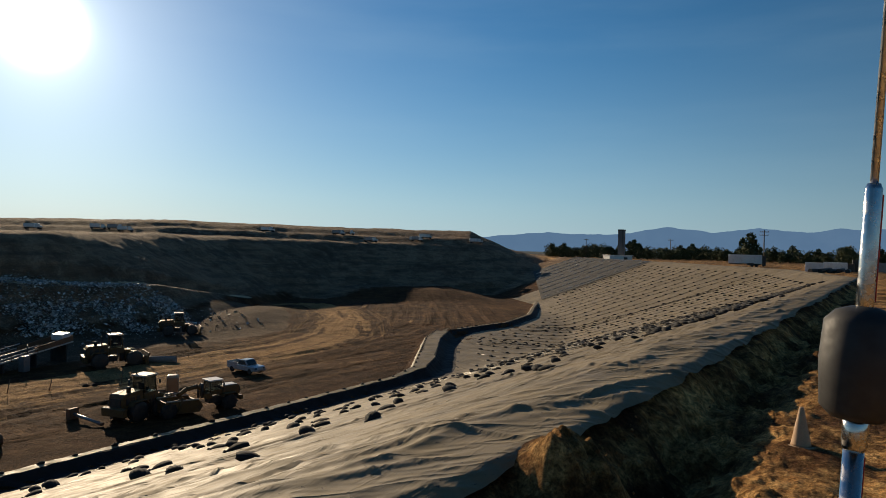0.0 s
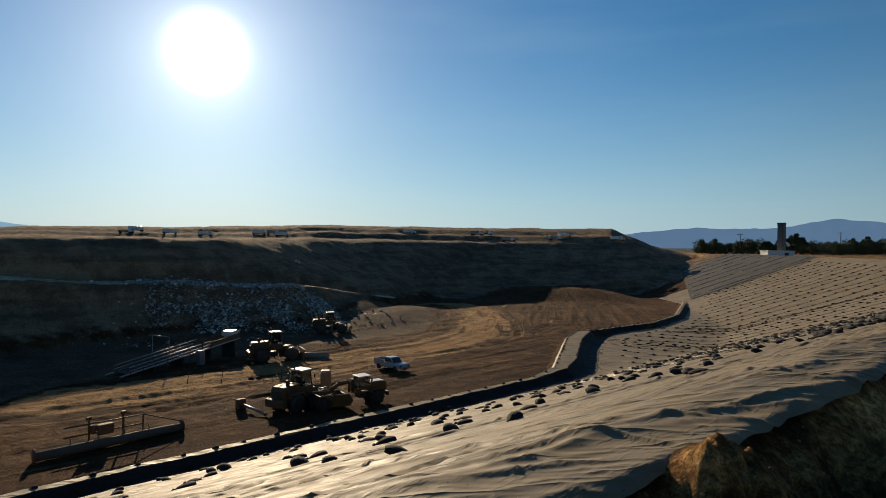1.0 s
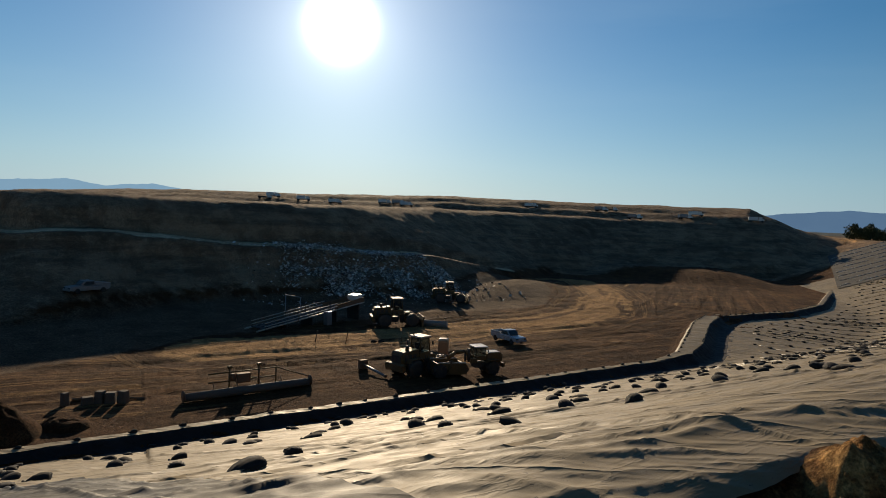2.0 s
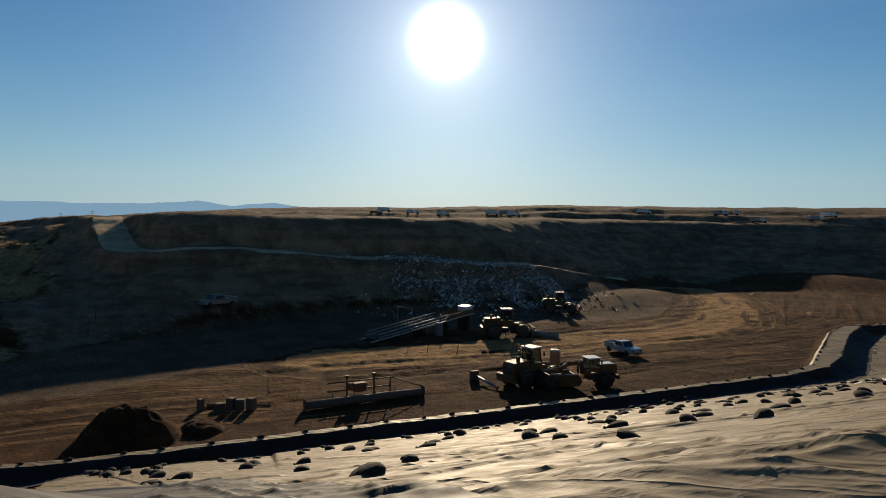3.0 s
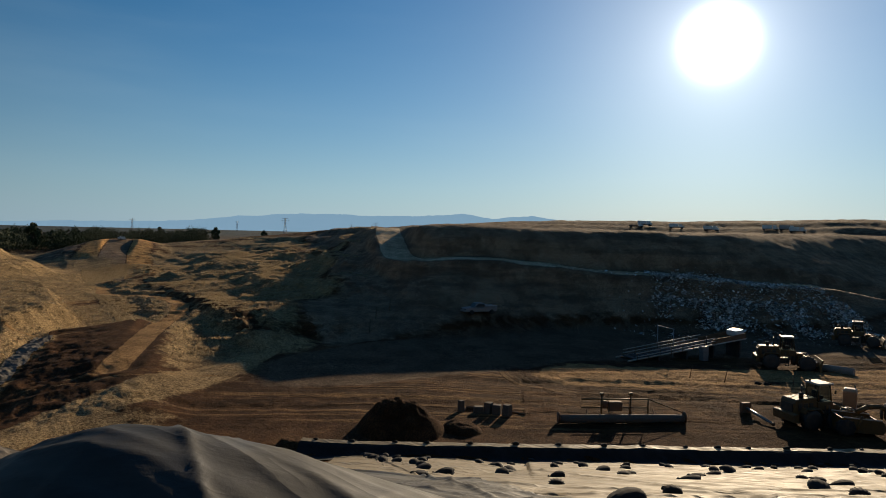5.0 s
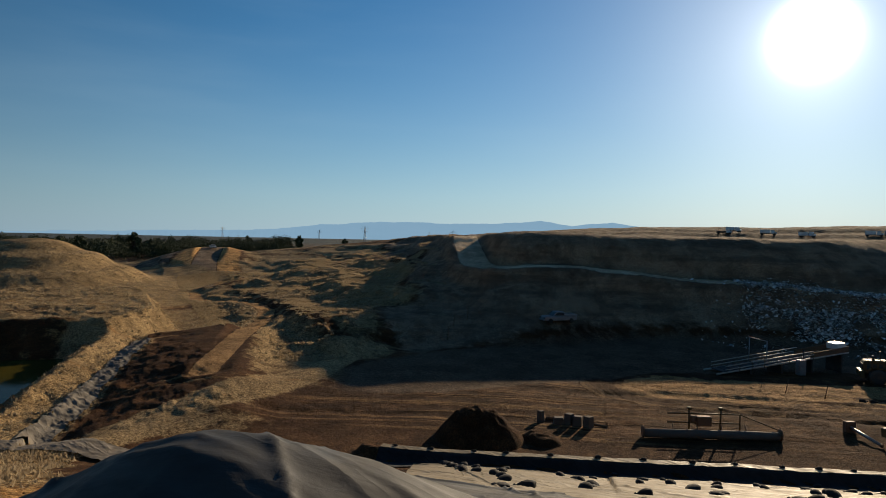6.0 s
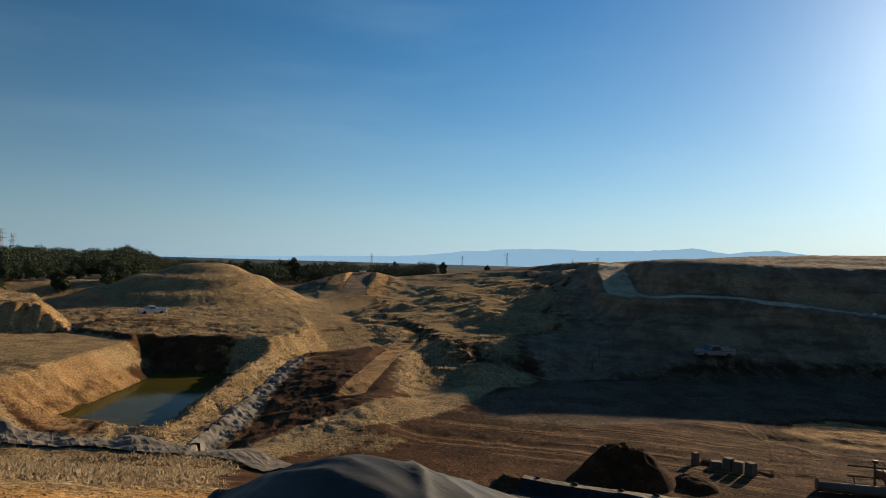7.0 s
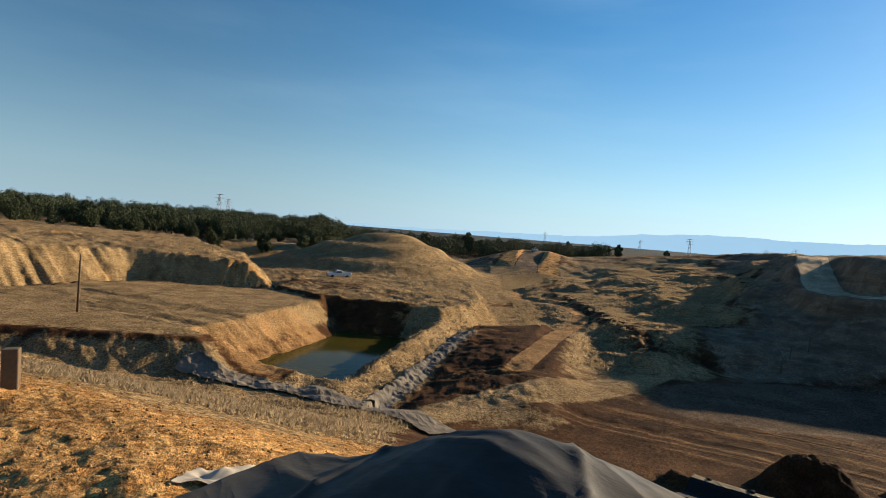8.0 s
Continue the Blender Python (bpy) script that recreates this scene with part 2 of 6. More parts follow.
RAMP = [(-151.2, 88.1), (-129.6, 75.5), (-111.8, 67.0), (-106.5, 65.3), (-102.0, 64.6), (-96.2, 65.6), (-91.4, 70.3), (-89.7, 78.0), (-85.8, 86.1), (-78.3, 101.1), (-71.0, 110.2), (-63.6, 120.6), (-56, 142), (-50.5, 162)]
HAUL = [(-56, 142), (-50.5, 162), (-46, 174), (-40, 178), (-33.5, 173), (-26, 158), (-21, 141), (-18.5, 116), (-22, 102), (-28, 92), (-38.5, 73), (-52, 57)]
DARK_EDGE = [(-68, 8), (-60, 22), (-57.5, 34), (-57, 46), (-57, 58), (-50, 70), (-46, 80), (-40, 95), (-34, 104), (-28, 118), (-28, 134), (-34, 156), (-44, 168), (-52, 166)]
TRACK = [(-74.5, 10.4), (-87, 15.2), (-104, 21.8), (-118, 27.2), (-127, 29.5), (-138, 30), (-150, 27.5), (-167, 22), (-185, 24)]
CUT = [(-185, 24), (-253, 36), (-300, 46)]
RIDGE = [(-50, -110), (-74, -76), (-97, -66), (-121, -55), (-124, -30), (-150, -38), (-190, -62), (-300, -110)]
PLATFORM = [(-68, -24), (-103, -15), (-117, -27), (-116, -52), (-92, -64), (-66, -46)]
TERRACE = [(-104, 0), (-118, 9), (-165, 9), (-165, -32), (-118, -28), (-104, -14)]
FOOT_ROAD = [(-51, -6), (-55.4, 0.7), (-61.9, 9.3), (-71, 21), (-82, 31)]
POND = [(-69.5, -10.5), (-99.5, -4.5), (-101, -12.5), (-75.5, -19)]
DRAIN = [(-60.8, -4.2), (-102.3, 6.3)]
FLOOR = -16.5


known = {}


def side(x, y, pts):
    """Signed distance to a line of points, positive on its left, and the way along it; kept for large grids."""
    if x.size < 100000:
        return side_of(x, y, pts)
    key = (id(x), id(pts))
    if key not in known:
        known[key] = (side_of(x, y, pts), x)
    return known[key][0]


def side_of(x, y, pts):
    best = np.full(x.shape, 1e18)
    sign = np.ones(x.shape)
    along = np.zeros(x.shape)
    run = 0.0
    for (ax, ay), (bx, by) in zip(pts, pts[1:]):
        ex, ey = bx - ax, by - ay
        ln = math.hypot(ex, ey)
        k = np.clip(((x - ax) * ex + (y - ay) * ey) / ln ** 2, 0, 1)
        dx, dy = x - ax - k * ex, y - ay - k * ey
        d = dx * dx + dy * dy
        c = (ex * dy - ey * dx) / ln
        near = d < best - 1e-9
        tie = (np.abs(d - best) <= 1e-9) & (np.abs(c) > np.abs(sign))
        sign = np.where(near | tie, c, sign)
        along = np.where(near, run + k * ln, along)
        best = np.minimum(best, d)
        run += ln
    return np.sqrt(best) * np.where(sign >= 0, 1, -1), along


def inside(x, y, poly):
    """Distance outside of a counter-clockwise convex outline; negative inside."""
    d = np.full(x.shape, -1e9)
    for (ax, ay), (bx, by) in zip(poly, poly[1:] + poly[:1]):
        ex, ey = bx - ax, by - ay
        d = np.maximum(d, ((x - ax) * ey - (y - ay) * ex) / math.hypot(ex, ey))
    return d


def smax(a, b, k):
    h = np.clip(0.5 + 0.5 * (a - b) / k, 0, 1)
    return b + (a - b) * h + k * h * (1 - h)


def smin(a, b, k):
    return -smax(-a, -b, k)


def step(a, b, x):
    t = np.clip((x - a) / (b - a), 0, 1)
    return t * t * (3 - 2 * t)


def grain(x, y, seed=0):
    """Smooth value noise over the plane, from -1 to 1."""
    i, j = np.floor(x), np.floor(y)
    u, v = x - i, y - j
    u, v = u * u * (3 - 2 * u), v * v * (3 - 2 * v)
    i, j = i.astype(np.int64), j.astype(np.int64)

    def h(a, b):
        n = (a * 374761393 + b * 668265263 + seed * 974711) & 0x7FFFFFFF
        n = ((n ^ (n >> 13)) * 1274126177) & 0x7FFFFFFF
        return ((n ^ (n >> 16)) & 0xFFFF) / 32767.5 - 1.0

    return (h(i, j) * (1 - u) + h(i + 1, j) * u) * (1 - v) + (h(i, j + 1) * (1 - u) + h(i + 1, j + 1) * u) * v


def rough_ground(x, y, seed=0, octaves=4, fall=0.5):
    z, k, f = 0.0, 1.0, 1.0
    for o in range(octaves):
        z = z + k * grain(x * f + 17.3 * o, y * f - 9.1 * o, seed + o)
        k, f = k * fall, f * 2.03
    return z


def zones(x, y):
    """How much of each kind of ground there is at a place."""
    d = np.hypot(x, y)
    az = np.degrees(np.arctan2(-x, y))
    sd, al = side(x, y, CREST)
    s2, _ = side(x, y, TOE)
    rp, _ = side(x, y, RAMP)
    hl, hal = side(x, y, HAUL)
    tk, _ = side(x, y, TRACK)
    ct, _ = side(x, y, CUT)
    rd, _ = side(x, y, RIDGE)
    streak = rough_ground(sd * 0.55, al * 0.035, 5, 3, 0.6)
    streak2 = rough_ground(hl * 0.6, al * 0.03, 6, 3, 0.6)
    gravel = step(3.2, 2.4, np.abs(rp))
    road = np.maximum.reduce([gravel, step(1.9, 1.2, np.abs(tk))])
    floor = step(46, 50, sd) * step(3, -3, s2) * (1 - step(176, 186, d))
    pale = np.maximum(road, floor * np.maximum(step(8, 4, np.abs(hl)) * (0.8 + 0.5 * streak2), -0.25 + 0.6 * streak))
    fr, _ = side(x, y, FOOT_ROAD)
    pale = np.maximum(pale, 0.3 * step(2.6, 1.0, np.abs(fr)))
    plat = step(2, -2, inside(x, y, PLATFORM))
    hill = step(0, 8, s2)
    left = step(63, 67, az + 4 * grain(x * 0.05, y * 0.05, 9))
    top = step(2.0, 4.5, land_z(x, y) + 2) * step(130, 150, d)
    # shaded wall and foot: paler colour lifts the shade, weaker on tops
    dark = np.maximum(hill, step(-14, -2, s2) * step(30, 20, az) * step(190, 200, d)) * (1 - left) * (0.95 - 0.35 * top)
    # mask of the floor that the wall's shadow covers
    de, _ = side(x, y, DARK_EDGE)
    shaded = step(0.5, 5.0, de + 2.5 * rough_ground(x * 0.09, y * 0.09, 8, 3)) * step(6, 0, s2) * step(20, 29, y + 0.4 * (x + 70))
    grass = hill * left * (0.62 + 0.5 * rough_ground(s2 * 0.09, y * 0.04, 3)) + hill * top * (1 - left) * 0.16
    west = step(-50, -58, x) * step(18, 8, y - 14 * step(-58, -72, x))
    dr, _ = side(x, y, DRAIN)
    grass = np.maximum(grass, west * step(0.5, 1.5, dr) * step(11, 9, dr) * 0.9)
    grass = np.maximum(grass, west * (1 - plat) * (0.74 + 0.3 * rough_ground(x * 0.06, y * 0.06, 4)))
    orange = np.maximum(step(6, 0, sd) * step(4, -4, y) * step(60, 25, d), west * (1 - plat) * step(-2, 1, dr) * (0.3 + 0.4 * grain(x * 0.05, y * 0.05, 12)))
    orange = np.maximum(orange, step(3, -3, y) * step(-8, -12, x) * step(22, 13, d) * (0.95 + 0.2 * rough_ground(x * 0.1, y * 0.1, 13, 3)))
    grass = np.maximum(grass, step(2, -4, y) * step(-10, -15, x) * step(-64, -56, x) * (0.75 + 0.4 * rough_ground(x * 0.08, y * 0.08, 14, 3)))
    orange = np.maximum(orange, step(0.5, -0.8, sd) * 0.5)
    orange = np.maximum(orange, step(-2, 2, rd) * (0.5 + 0.3 * grain(x * 0.12, y * 0.12, 15)))
    # the cut: grey road, bare banks toned as sunlit, left slope's shade painted beyond
    cut = step(-188, -196, x) * step(330, 310, d)
    bed, bank, verge = cut * step(4.8, 3.8, np.abs(ct)), cut * step(3.8, 4.8, np.abs(ct)) * step(15, 11, np.abs(ct)), cut * step(11, 15, np.abs(ct)) * step(32, 24, np.abs(ct)) * (ct > 0)
    grass = grass * (1 - bed) * (1 - 0.6 * bank) * (1 - 0.7 * verge)
    orange = np.maximum(orange * (1 - bed), 0.62 * bank)
    dark = np.maximum(dark * (1 - bank), np.maximum(bed, 0.6 * verge))
    pale = pale * (1 - bed)
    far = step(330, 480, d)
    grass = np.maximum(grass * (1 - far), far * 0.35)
    shaded = shaded * (1 - step(7, 4, np.abs(hl)))
    pale = pale * (1 - 0.95 * shaded)
    floor = floor * (1 - 0.85 * shaded)
    pd = inside(x, y, POND)
    bare = step(10, 6, pd) * step(9, 12, dr)
    grass = np.maximum(grass, 0.8 * step(62, 46, np.hypot(x + 225, y + 15)) * step(-170, -185, x)) * (1 - bare)
    # flank by the drain: its shade put in as less grass, darker soil
    grass = grass * (1 - 0.75 * step(-0.5, -2.5, dr) * step(-18, -12, dr) * step(-56, -60, x) * step(-112, -106, x))
    grass = np.maximum(grass * (1 - plat), 0.75 * plat)
    pale = np.maximum(pale, 0.6 * step(-99, -95, x) * bare)
    grass = np.maximum(grass, 0.95 * step(4.2, 2.4, np.abs(fr - 1.0)))
    for v in (grass, orange, dark, shaded):
        v *= 1 - road
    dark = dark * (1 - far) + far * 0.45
    return {"pale": pale * (1 - far), "dark": dark, "grass": grass, "orange": orange * (1 - far), "gravel": gravel * 1.2, "shaded": shaded, "haze": step(420, 1500, d) * 0.9, "floor": floor * (1 - 0.95 * west),
            "way": floor * (1 - 0.95 * west) * (0.22 + 0.78 * np.maximum(step(13, 6, np.abs(hl)), step(-34, -40, x) * step(75, 60, y))),
            "across": np.where(np.abs(hl) < 10, hl + 200, sd), "along": np.where(np.abs(hl) < 10, hal + 900, al)}


def bank_half(al):
    """Half the width of the bank's top, which broadens round the corner."""
    return 0.45 + 0.8 * step(68, 82, al) * step(120, 108, al)


ROADS = ((RAMP, 3.0, 2.2, 0.05), (TRACK, 1.6, 1.8, 0.0))      # line, half width, ease, fall to the left
profiles = {}


def road_bed(line):
    """Height of a road along its line: the slope's own, smoothed."""
    if id(line) not in profiles:
        s = np.linspace(0, sum(math.dist(a, b) for a, b in zip(line, line[1:])), 160)
        c = np.array(line, float)
        run = np.concatenate([[0], np.cumsum(np.hypot(*np.diff(c, axis=0).T))])
        z = land_z(np.interp(s, run, c[:, 0]), np.interp(s, run, c[:, 1]), False)
        z = np.convolve(np.pad(z, 6, mode="edge"), np.ones(13) / 13, mode="valid")
        profiles[id(line)] = (s, z)
    return profiles[id(line)]


def land_z(x, y, roads=True):
    """The graded shape, without its roughness."""
    d = np.hypot(x, y)
    az = np.degrees(np.arctan2(-x, y))
    sd, al = side(x, y, CREST)
    s2, _ = side(x, y, TOE)
    # the crest, its low bank and the lined slope
    bank = 0.45 * step(-1.3, -0.3, sd) * step(322, 328, al)
    near = -3.3 + bank - np.maximum(sd - 0.9, 0) / 3.0
    near = smin(near, np.full(x.shape, -3.3) + bank, 0.35)
    z = smax(near, np.full(x.shape, FLOOR), 0.8)
    # the bank along the foot of the slope
    bd, bal = side(x, y, BERM)
    half = bank_half(bal)
    z = smax(z, FLOOR + 1.2 + 0.5 * (half - 0.45) - np.maximum(np.abs(bd + 0.25 + half) - half, 0) * 1.15, 0.2)
    # the far wall and the hills over it
    sky_el = np.interp(az, [-40, -9, -5.7, -4.6, -2.4, 9, 23, 33, 45, 54, 60, 65, 71, 80, 90], [-0.9, -0.7, 0.0, 0.5, 1.5, 1.6, 1.8, 1.5, 1.4, 0.8, 0.3, 0.0, -0.7, -1.6, -2.5])
    drop = np.interp(az, [-4, 0, 20, 30, 40, 50, 58], [0.9, 1.35, 1.35, 1.15, 0.95, 0.6, 0.3])
    back = np.clip((sky_el - 0.7) * 2, 0, 1) * drop * np.interp(d, [150, 180, 262, 270, 284, 292, 330], [-0.98, -1.0, -0.92, -0.55, -0.5, -0.2, 0.0])
    crown = np.minimum(d, 330) * np.tan(np.radians(sky_el + back)) - np.maximum(d - 330, 0) * 0.03
    k = np.interp(az, [-8, 10, 16, 23, 28, 36, 52, 56, 59, 62, 66, 80], [0.4, 0.45, 0.6, 0.56, 0.55, 0.7, 0.76, 0.54, 0.33, 0.22, 0.17, 0.15])
    apron = 3.4 * step(0, 26, d - np.interp(az, [-8, 0, 6, 12, 17], [174, 180, 186, 193, 200])) * step(17, 12, az)
    z = np.where(s2 < 4, z + apron * step(0.5, 4, bd) * step(40, 60, sd), z)
    face = FLOOR + apron + np.maximum(s2, 0) * k
    far = smin(face, crown, 2.0)
    z = np.where(s2 > 0, smax(z, far, np.clip(s2 * 0.4, 0.01, 1.0)), z)
    # low fill on the shaded floor against the wall, with a ledge on top
    de, _ = side(x, y, DARK_EDGE)
    fill = FLOOR + smin(0.06 * de, np.full(x.shape, 1.3), 0.5) * step(31, 42, az) * step(4, 36, y + 0.4 * (x + 70))
    z = np.where((de > 0) & (s2 < 16), smax(z, fill, 0.3), z)
    # covered refuse inside the bend of the haul road
    z = z + 2.2 * np.exp(-(((x + 42) / 9.5) ** 2 + ((y - 138) / 23) ** 2) ** 1.5) * step(14, 6, s2)
    # the ground on the left: platform, cut bank, pond, dome, saddle with the cut road
    z = smax(z, np.minimum(-13.0, -13.0 - inside(x, y, PLATFORM) * 0.55), 0.7)
    z = smax(z, np.minimum(-12.4, -12.4 - inside(x, y, TERRACE) * 1.1), 0.5)
    rd, ral = side(x, y, RIDGE)
    rill = 0.4 * grain(ral * 0.33, rd * 0.05, 21) + 0.45 * grain(ral * 1.05, rd * 0.08, 22) + 0.25 * grain(ral * 2.3, rd * 0.12, 23)
    z = smax(z, np.minimum(-14 + (rd + rill) * 0.9, -7.2 - 1.6 * step(70, 110, ral) + np.maximum(rd - 10, 0) * 0.035), 0.9)
    q = ((x + 225) / 36) ** 2 + ((y + 15) / np.where(y < -15, 36, 26)) ** 2
    dome = FLOOR + 14.0 * np.exp(-q ** 1.1)
    dome = dome + 0.42 * np.sin((dome - FLOOR) * 1.5)
    z = smax(z, dome, 1.0)
    # the wooded rise behind the cut bank
    z = smax(z, -10.5 + 0.028 * np.minimum(d - 220, 260) - 9 * (1 - step(97, 101, az) * step(225, 250, d) * step(175, 140, az)), 1.0)
    ct, cal = side(x, y, CUT)
    saddle = FLOOR + 11.5 * np.exp(-((x + 292) / 60) ** 2 - ((y - 46) / 30) ** 2)
    z = smax(z, saddle, 1.0)
    z = np.where(np.abs(ct) < 16, smin(z, FLOOR + 0.8 + cal * 0.085 + np.maximum(np.abs(ct) - 4.5, 0) * 0.75, 0.4), z)
    dr, dal = side(x, y, DRAIN)
    yd, yal = side(x, y, FOOT_ROAD)
    z = z + 0.5 * np.exp(-(yd / 3.0) ** 2)
    # the drain with the hill's flank on one side and a grass bank on the other
    bed = -17.0 + 1.6 * dal / 42.8
    here = step(-54, -60, x) * step(-114, -103, x)
    flank = here * step(20, 11, -dr) * step(1.5, -0.5, dr)
    z = z * (1 - flank) + (bed + 0.16 * np.maximum(-dr - 0.8, 0)) * flank
    z = smax(z, bed + 1.25 - np.maximum(np.abs(dr - 5.2) - 0.8, 0) * 0.42 - 6 * (1 - here), 0.4)
    z = smin(z, -18.3 + np.maximum(inside(x, y, POND), -1) * 0.75, 0.3)
    # the haul ramp cut into the wall, and the track on the hill
    for line, half, ease, fall in ROADS if roads else ():
        rp, ral = side(x, y, line)
        w = step(half + ease, half, np.abs(rp))
        bed = np.interp(ral, *road_bed(line)) - 0.3 + fall * np.clip(rp, -4, 4)
        z = z * (1 - w) + bed * w
    # far plain
    return np.where(d > 450, z + (-13 - z) * step(450, 900, d), z)


def land(x, y):
    d = np.hypot(x, y)
    sd, al = side(x, y, CREST)
    s2, _ = side(x, y, TOE)
    z = land_z(x, y)
    az = np.degrees(np.arctan2(-x, y))
    lined = step(-1.2, 0.0, sd) * step(323, 327, al) * step(60, 46, sd)
    wild = np.maximum(step(0, 12, s2), step(-52, -66, x) * step(18, 6, y))
    wild = wild * (1 - 0.85 * step(3, -3, inside(x, y, PLATFORM))) * (1 - 0.6 * step(55, 30, np.hypot(x + 225, y + 15)))
    ct, _ = side(x, y, CUT)
    off_cut = np.maximum(step(5, 13, np.abs(ct)), step(-196, -186, x))
    wild = wild * off_cut
    z = z + wild * (0.3 * rough_ground(x * 0.075, y * 0.075, 31, 3) + (0.10 + 0.12 * step(58, 66, az) * step(260, 200, d)) * rough_ground(x * 0.5, y * 0.5, 35, 4, 0.6))
    _, tal = side(x, y, TOE)
    knolls = step(2, 10, s2) * step(58, 64, az) * step(98, 84, az) * step(320, 220, d)
    tk, _ = side(x, y, TRACK)
    knolls = knolls * step(2.5, 6.0, np.abs(tk)) * off_cut
    z = z + knolls * (0.5 * rough_ground(s2 * 0.075, tal * 0.03, 36, 3, 0.6) + 0.22 * rough_ground(x * 0.2, y * 0.2, 38, 3, 0.6))
    # benches on the grass hill, their fronts steep and their tops near level
    h = z - FLOOR + 1.3 * rough_ground(x * 0.028, y * 0.028, 45, 3, 0.6)
    bench = knolls * np.clip(0.75 + 0.5 * grain(x * 0.04, y * 0.04, 46), 0.3, 1.0)
    z = z - bench * 3.6 / (2 * np.pi) * np.sin(2 * np.pi * h / 3.6)
    h = h + 0.5 * rough_ground(x * 0.09, y * 0.09, 47, 3, 0.6)
    z = z - 0.7 * bench * 1.25 / (2 * np.pi) * np.sin(2 * np.pi * h / 1.25)
    de, _ = side(x, y, DARK_EDGE)
    floor = step(49, 53, sd) * step(4, -4, s2) * (1 - 0.75 * step(0, 4, de))
    z = z + floor * (0.14 * rough_ground(x * 0.12, y * 0.12, 41, 3) + 0.15 * rough_ground(sd * 0.9, al * 0.06, 42, 3, 0.6) + 0.05 * rough_ground(x * 1.3, y * 1.3, 43, 3))
    # loose soil close by: the road with its ruts, the heaps along the trench
    close = step(90, 40, d) * (1 - lined)
    z = z + close * (0.022 * rough_ground(x * 1.1, y * 1.1, 51, 4, 0.6) + 0.018 * rough_ground(x * 6.0, y * 6.0, 55, 3, 0.6))
    road = step(-1.6, -2.6, sd)
    z = z + road * close * (0.05 * grain(sd * 1.6, al * 0.05, 61) + 0.012 * np.sin(al * 21.0) * step(0.1, 0.5, grain(sd * 1.1, al * 0.12, 62)))
    z = z - (0.34 - 0.3 * rough_ground(x * 0.9, y * 0.9, 70, 4, 0.6)) * np.exp(-((sd + 1.7) / 0.9) ** 2) * step(329, 334, al) * step(120, 70, d)
    heap = np.exp(-((sd + 1.05 + 0.2 * grain(al * 0.35, al * 0, 63)) / 0.45) ** 2) * step(331, 335, al)
    z = z - 0.12 * np.exp(-((sd + 1.9) / 0.55) ** 2) * step(331, 335, al) * step(60, 40, d)
    z = z + close * step(-4.2, -2.6, sd) * step(331, 335, al) * 0.06 * rough_ground(x * 2.6, y * 2.6, 69, 4, 0.6)
    lumpy = 0.2 + 0.5 * rough_ground(al * 0.42, sd * 0.8, 64, 3)
    z = z + heap * np.clip(lumpy, 0, 0.9) * (0.42 + 0.2 * rough_ground(x * 2.0, y * 2.0, 65, 4, 0.5))
    z = z + 0.75 * np.exp(-(((x - 1.9) / 0.75) ** 2 + ((y - 8.7) / 0.9) ** 2) ** 1.4) * (1 + 0.3 * rough_ground(x * 1.7, y * 1.7, 67, 4, 0.55))
    # tread marks in the loose dirt on the left
    tread = step(94, 98, az) * step(26, 14, d) * step(-0.1, 0.4, grain(x * 0.5 - y * 0.2, y * 0.12, 68))
    z = z + 0.022 * tread * np.sin(6.283 * (2.6 * x + 1.1 * y + 0.3 * np.sin(6.283 * (0.9 * y - 0.35 * x))))
    # rough edge of the bank in front on the left
    lip = np.exp(-((sd + 0.6) / 1.3) ** 2) * step(328, 322, al) * step(285, 300, al)
    z = z + lip * (0.10 + 0.09 * rough_ground(x * 0.6, y * 0.6, 66, 4, 0.5))
    return z


def sheet(name, x, y, z, mat, wrap=False, values=None):
    """A mesh over a grid of places, rows by columns."""
    n, m = x.shape
    v = np.stack([x, y, z], -1).reshape(-1, 3)
    i, j = np.meshgrid(np.arange(n - 1), np.arange(m if wrap else m - 1), indexing="ij")
    j2 = (j + 1) % m
    f = np.stack([i * m + j, (i + 1) * m + j, (i + 1) * m + j2, i * m + j2], -1).reshape(-1, 4)
    me = bpy.data.meshes.new(name)
    me.vertices.add(len(v))
    me.vertices.foreach_set("co", v.astype(np.float32).ravel())
    me.loops.add(f.size)
    me.loops.foreach_set("vertex_index", f.astype(np.int32).ravel())
    me.polygons.add(len(f))
    me.polygons.foreach_set("loop_start", np.arange(0, f.size, 4, dtype=np.int32))
    me.update(calc_edges=True)
    me.polygons.foreach_set("use_smooth", np.ones(len(f), dtype=bool))
    me.materials.append(mat)
    for key, val in (values or {}).items():
        at = me.attributes.new(key, "FLOAT", "POINT")
        at.data.foreach_set("value", val.astype(np.float32).ravel())
    return new(name, me)


def heights(x, y):
    """The ground's height at many places, in the world."""
    return land(np.array(x, float), np.array(y, float)) + EYE


def height(x, y):
    """The ground's height at one place, in the world."""
    return float(land(np.array([float(x)]), np.array([float(y)]))[0]) + EYE


ang = np.concatenate([np.linspace(-42, 128, 1130), np.linspace(130, 316, 60)])
rad = np.concatenate([[0.05], np.geomspace(1.0, 3.9, 20), np.geomspace(4.0, 70, 260), np.geomspace(70.5, 140, 125), np.geomspace(140.8, 320, 110), np.geomspace(325, 4800, 50)])
A, Rr = np.meshgrid(np.radians(ang), rad)
gx, gy = -np.sin(A) * Rr, np.cos(A) * Rr
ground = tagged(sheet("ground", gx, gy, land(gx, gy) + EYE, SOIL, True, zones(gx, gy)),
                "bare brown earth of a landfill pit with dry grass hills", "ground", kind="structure")

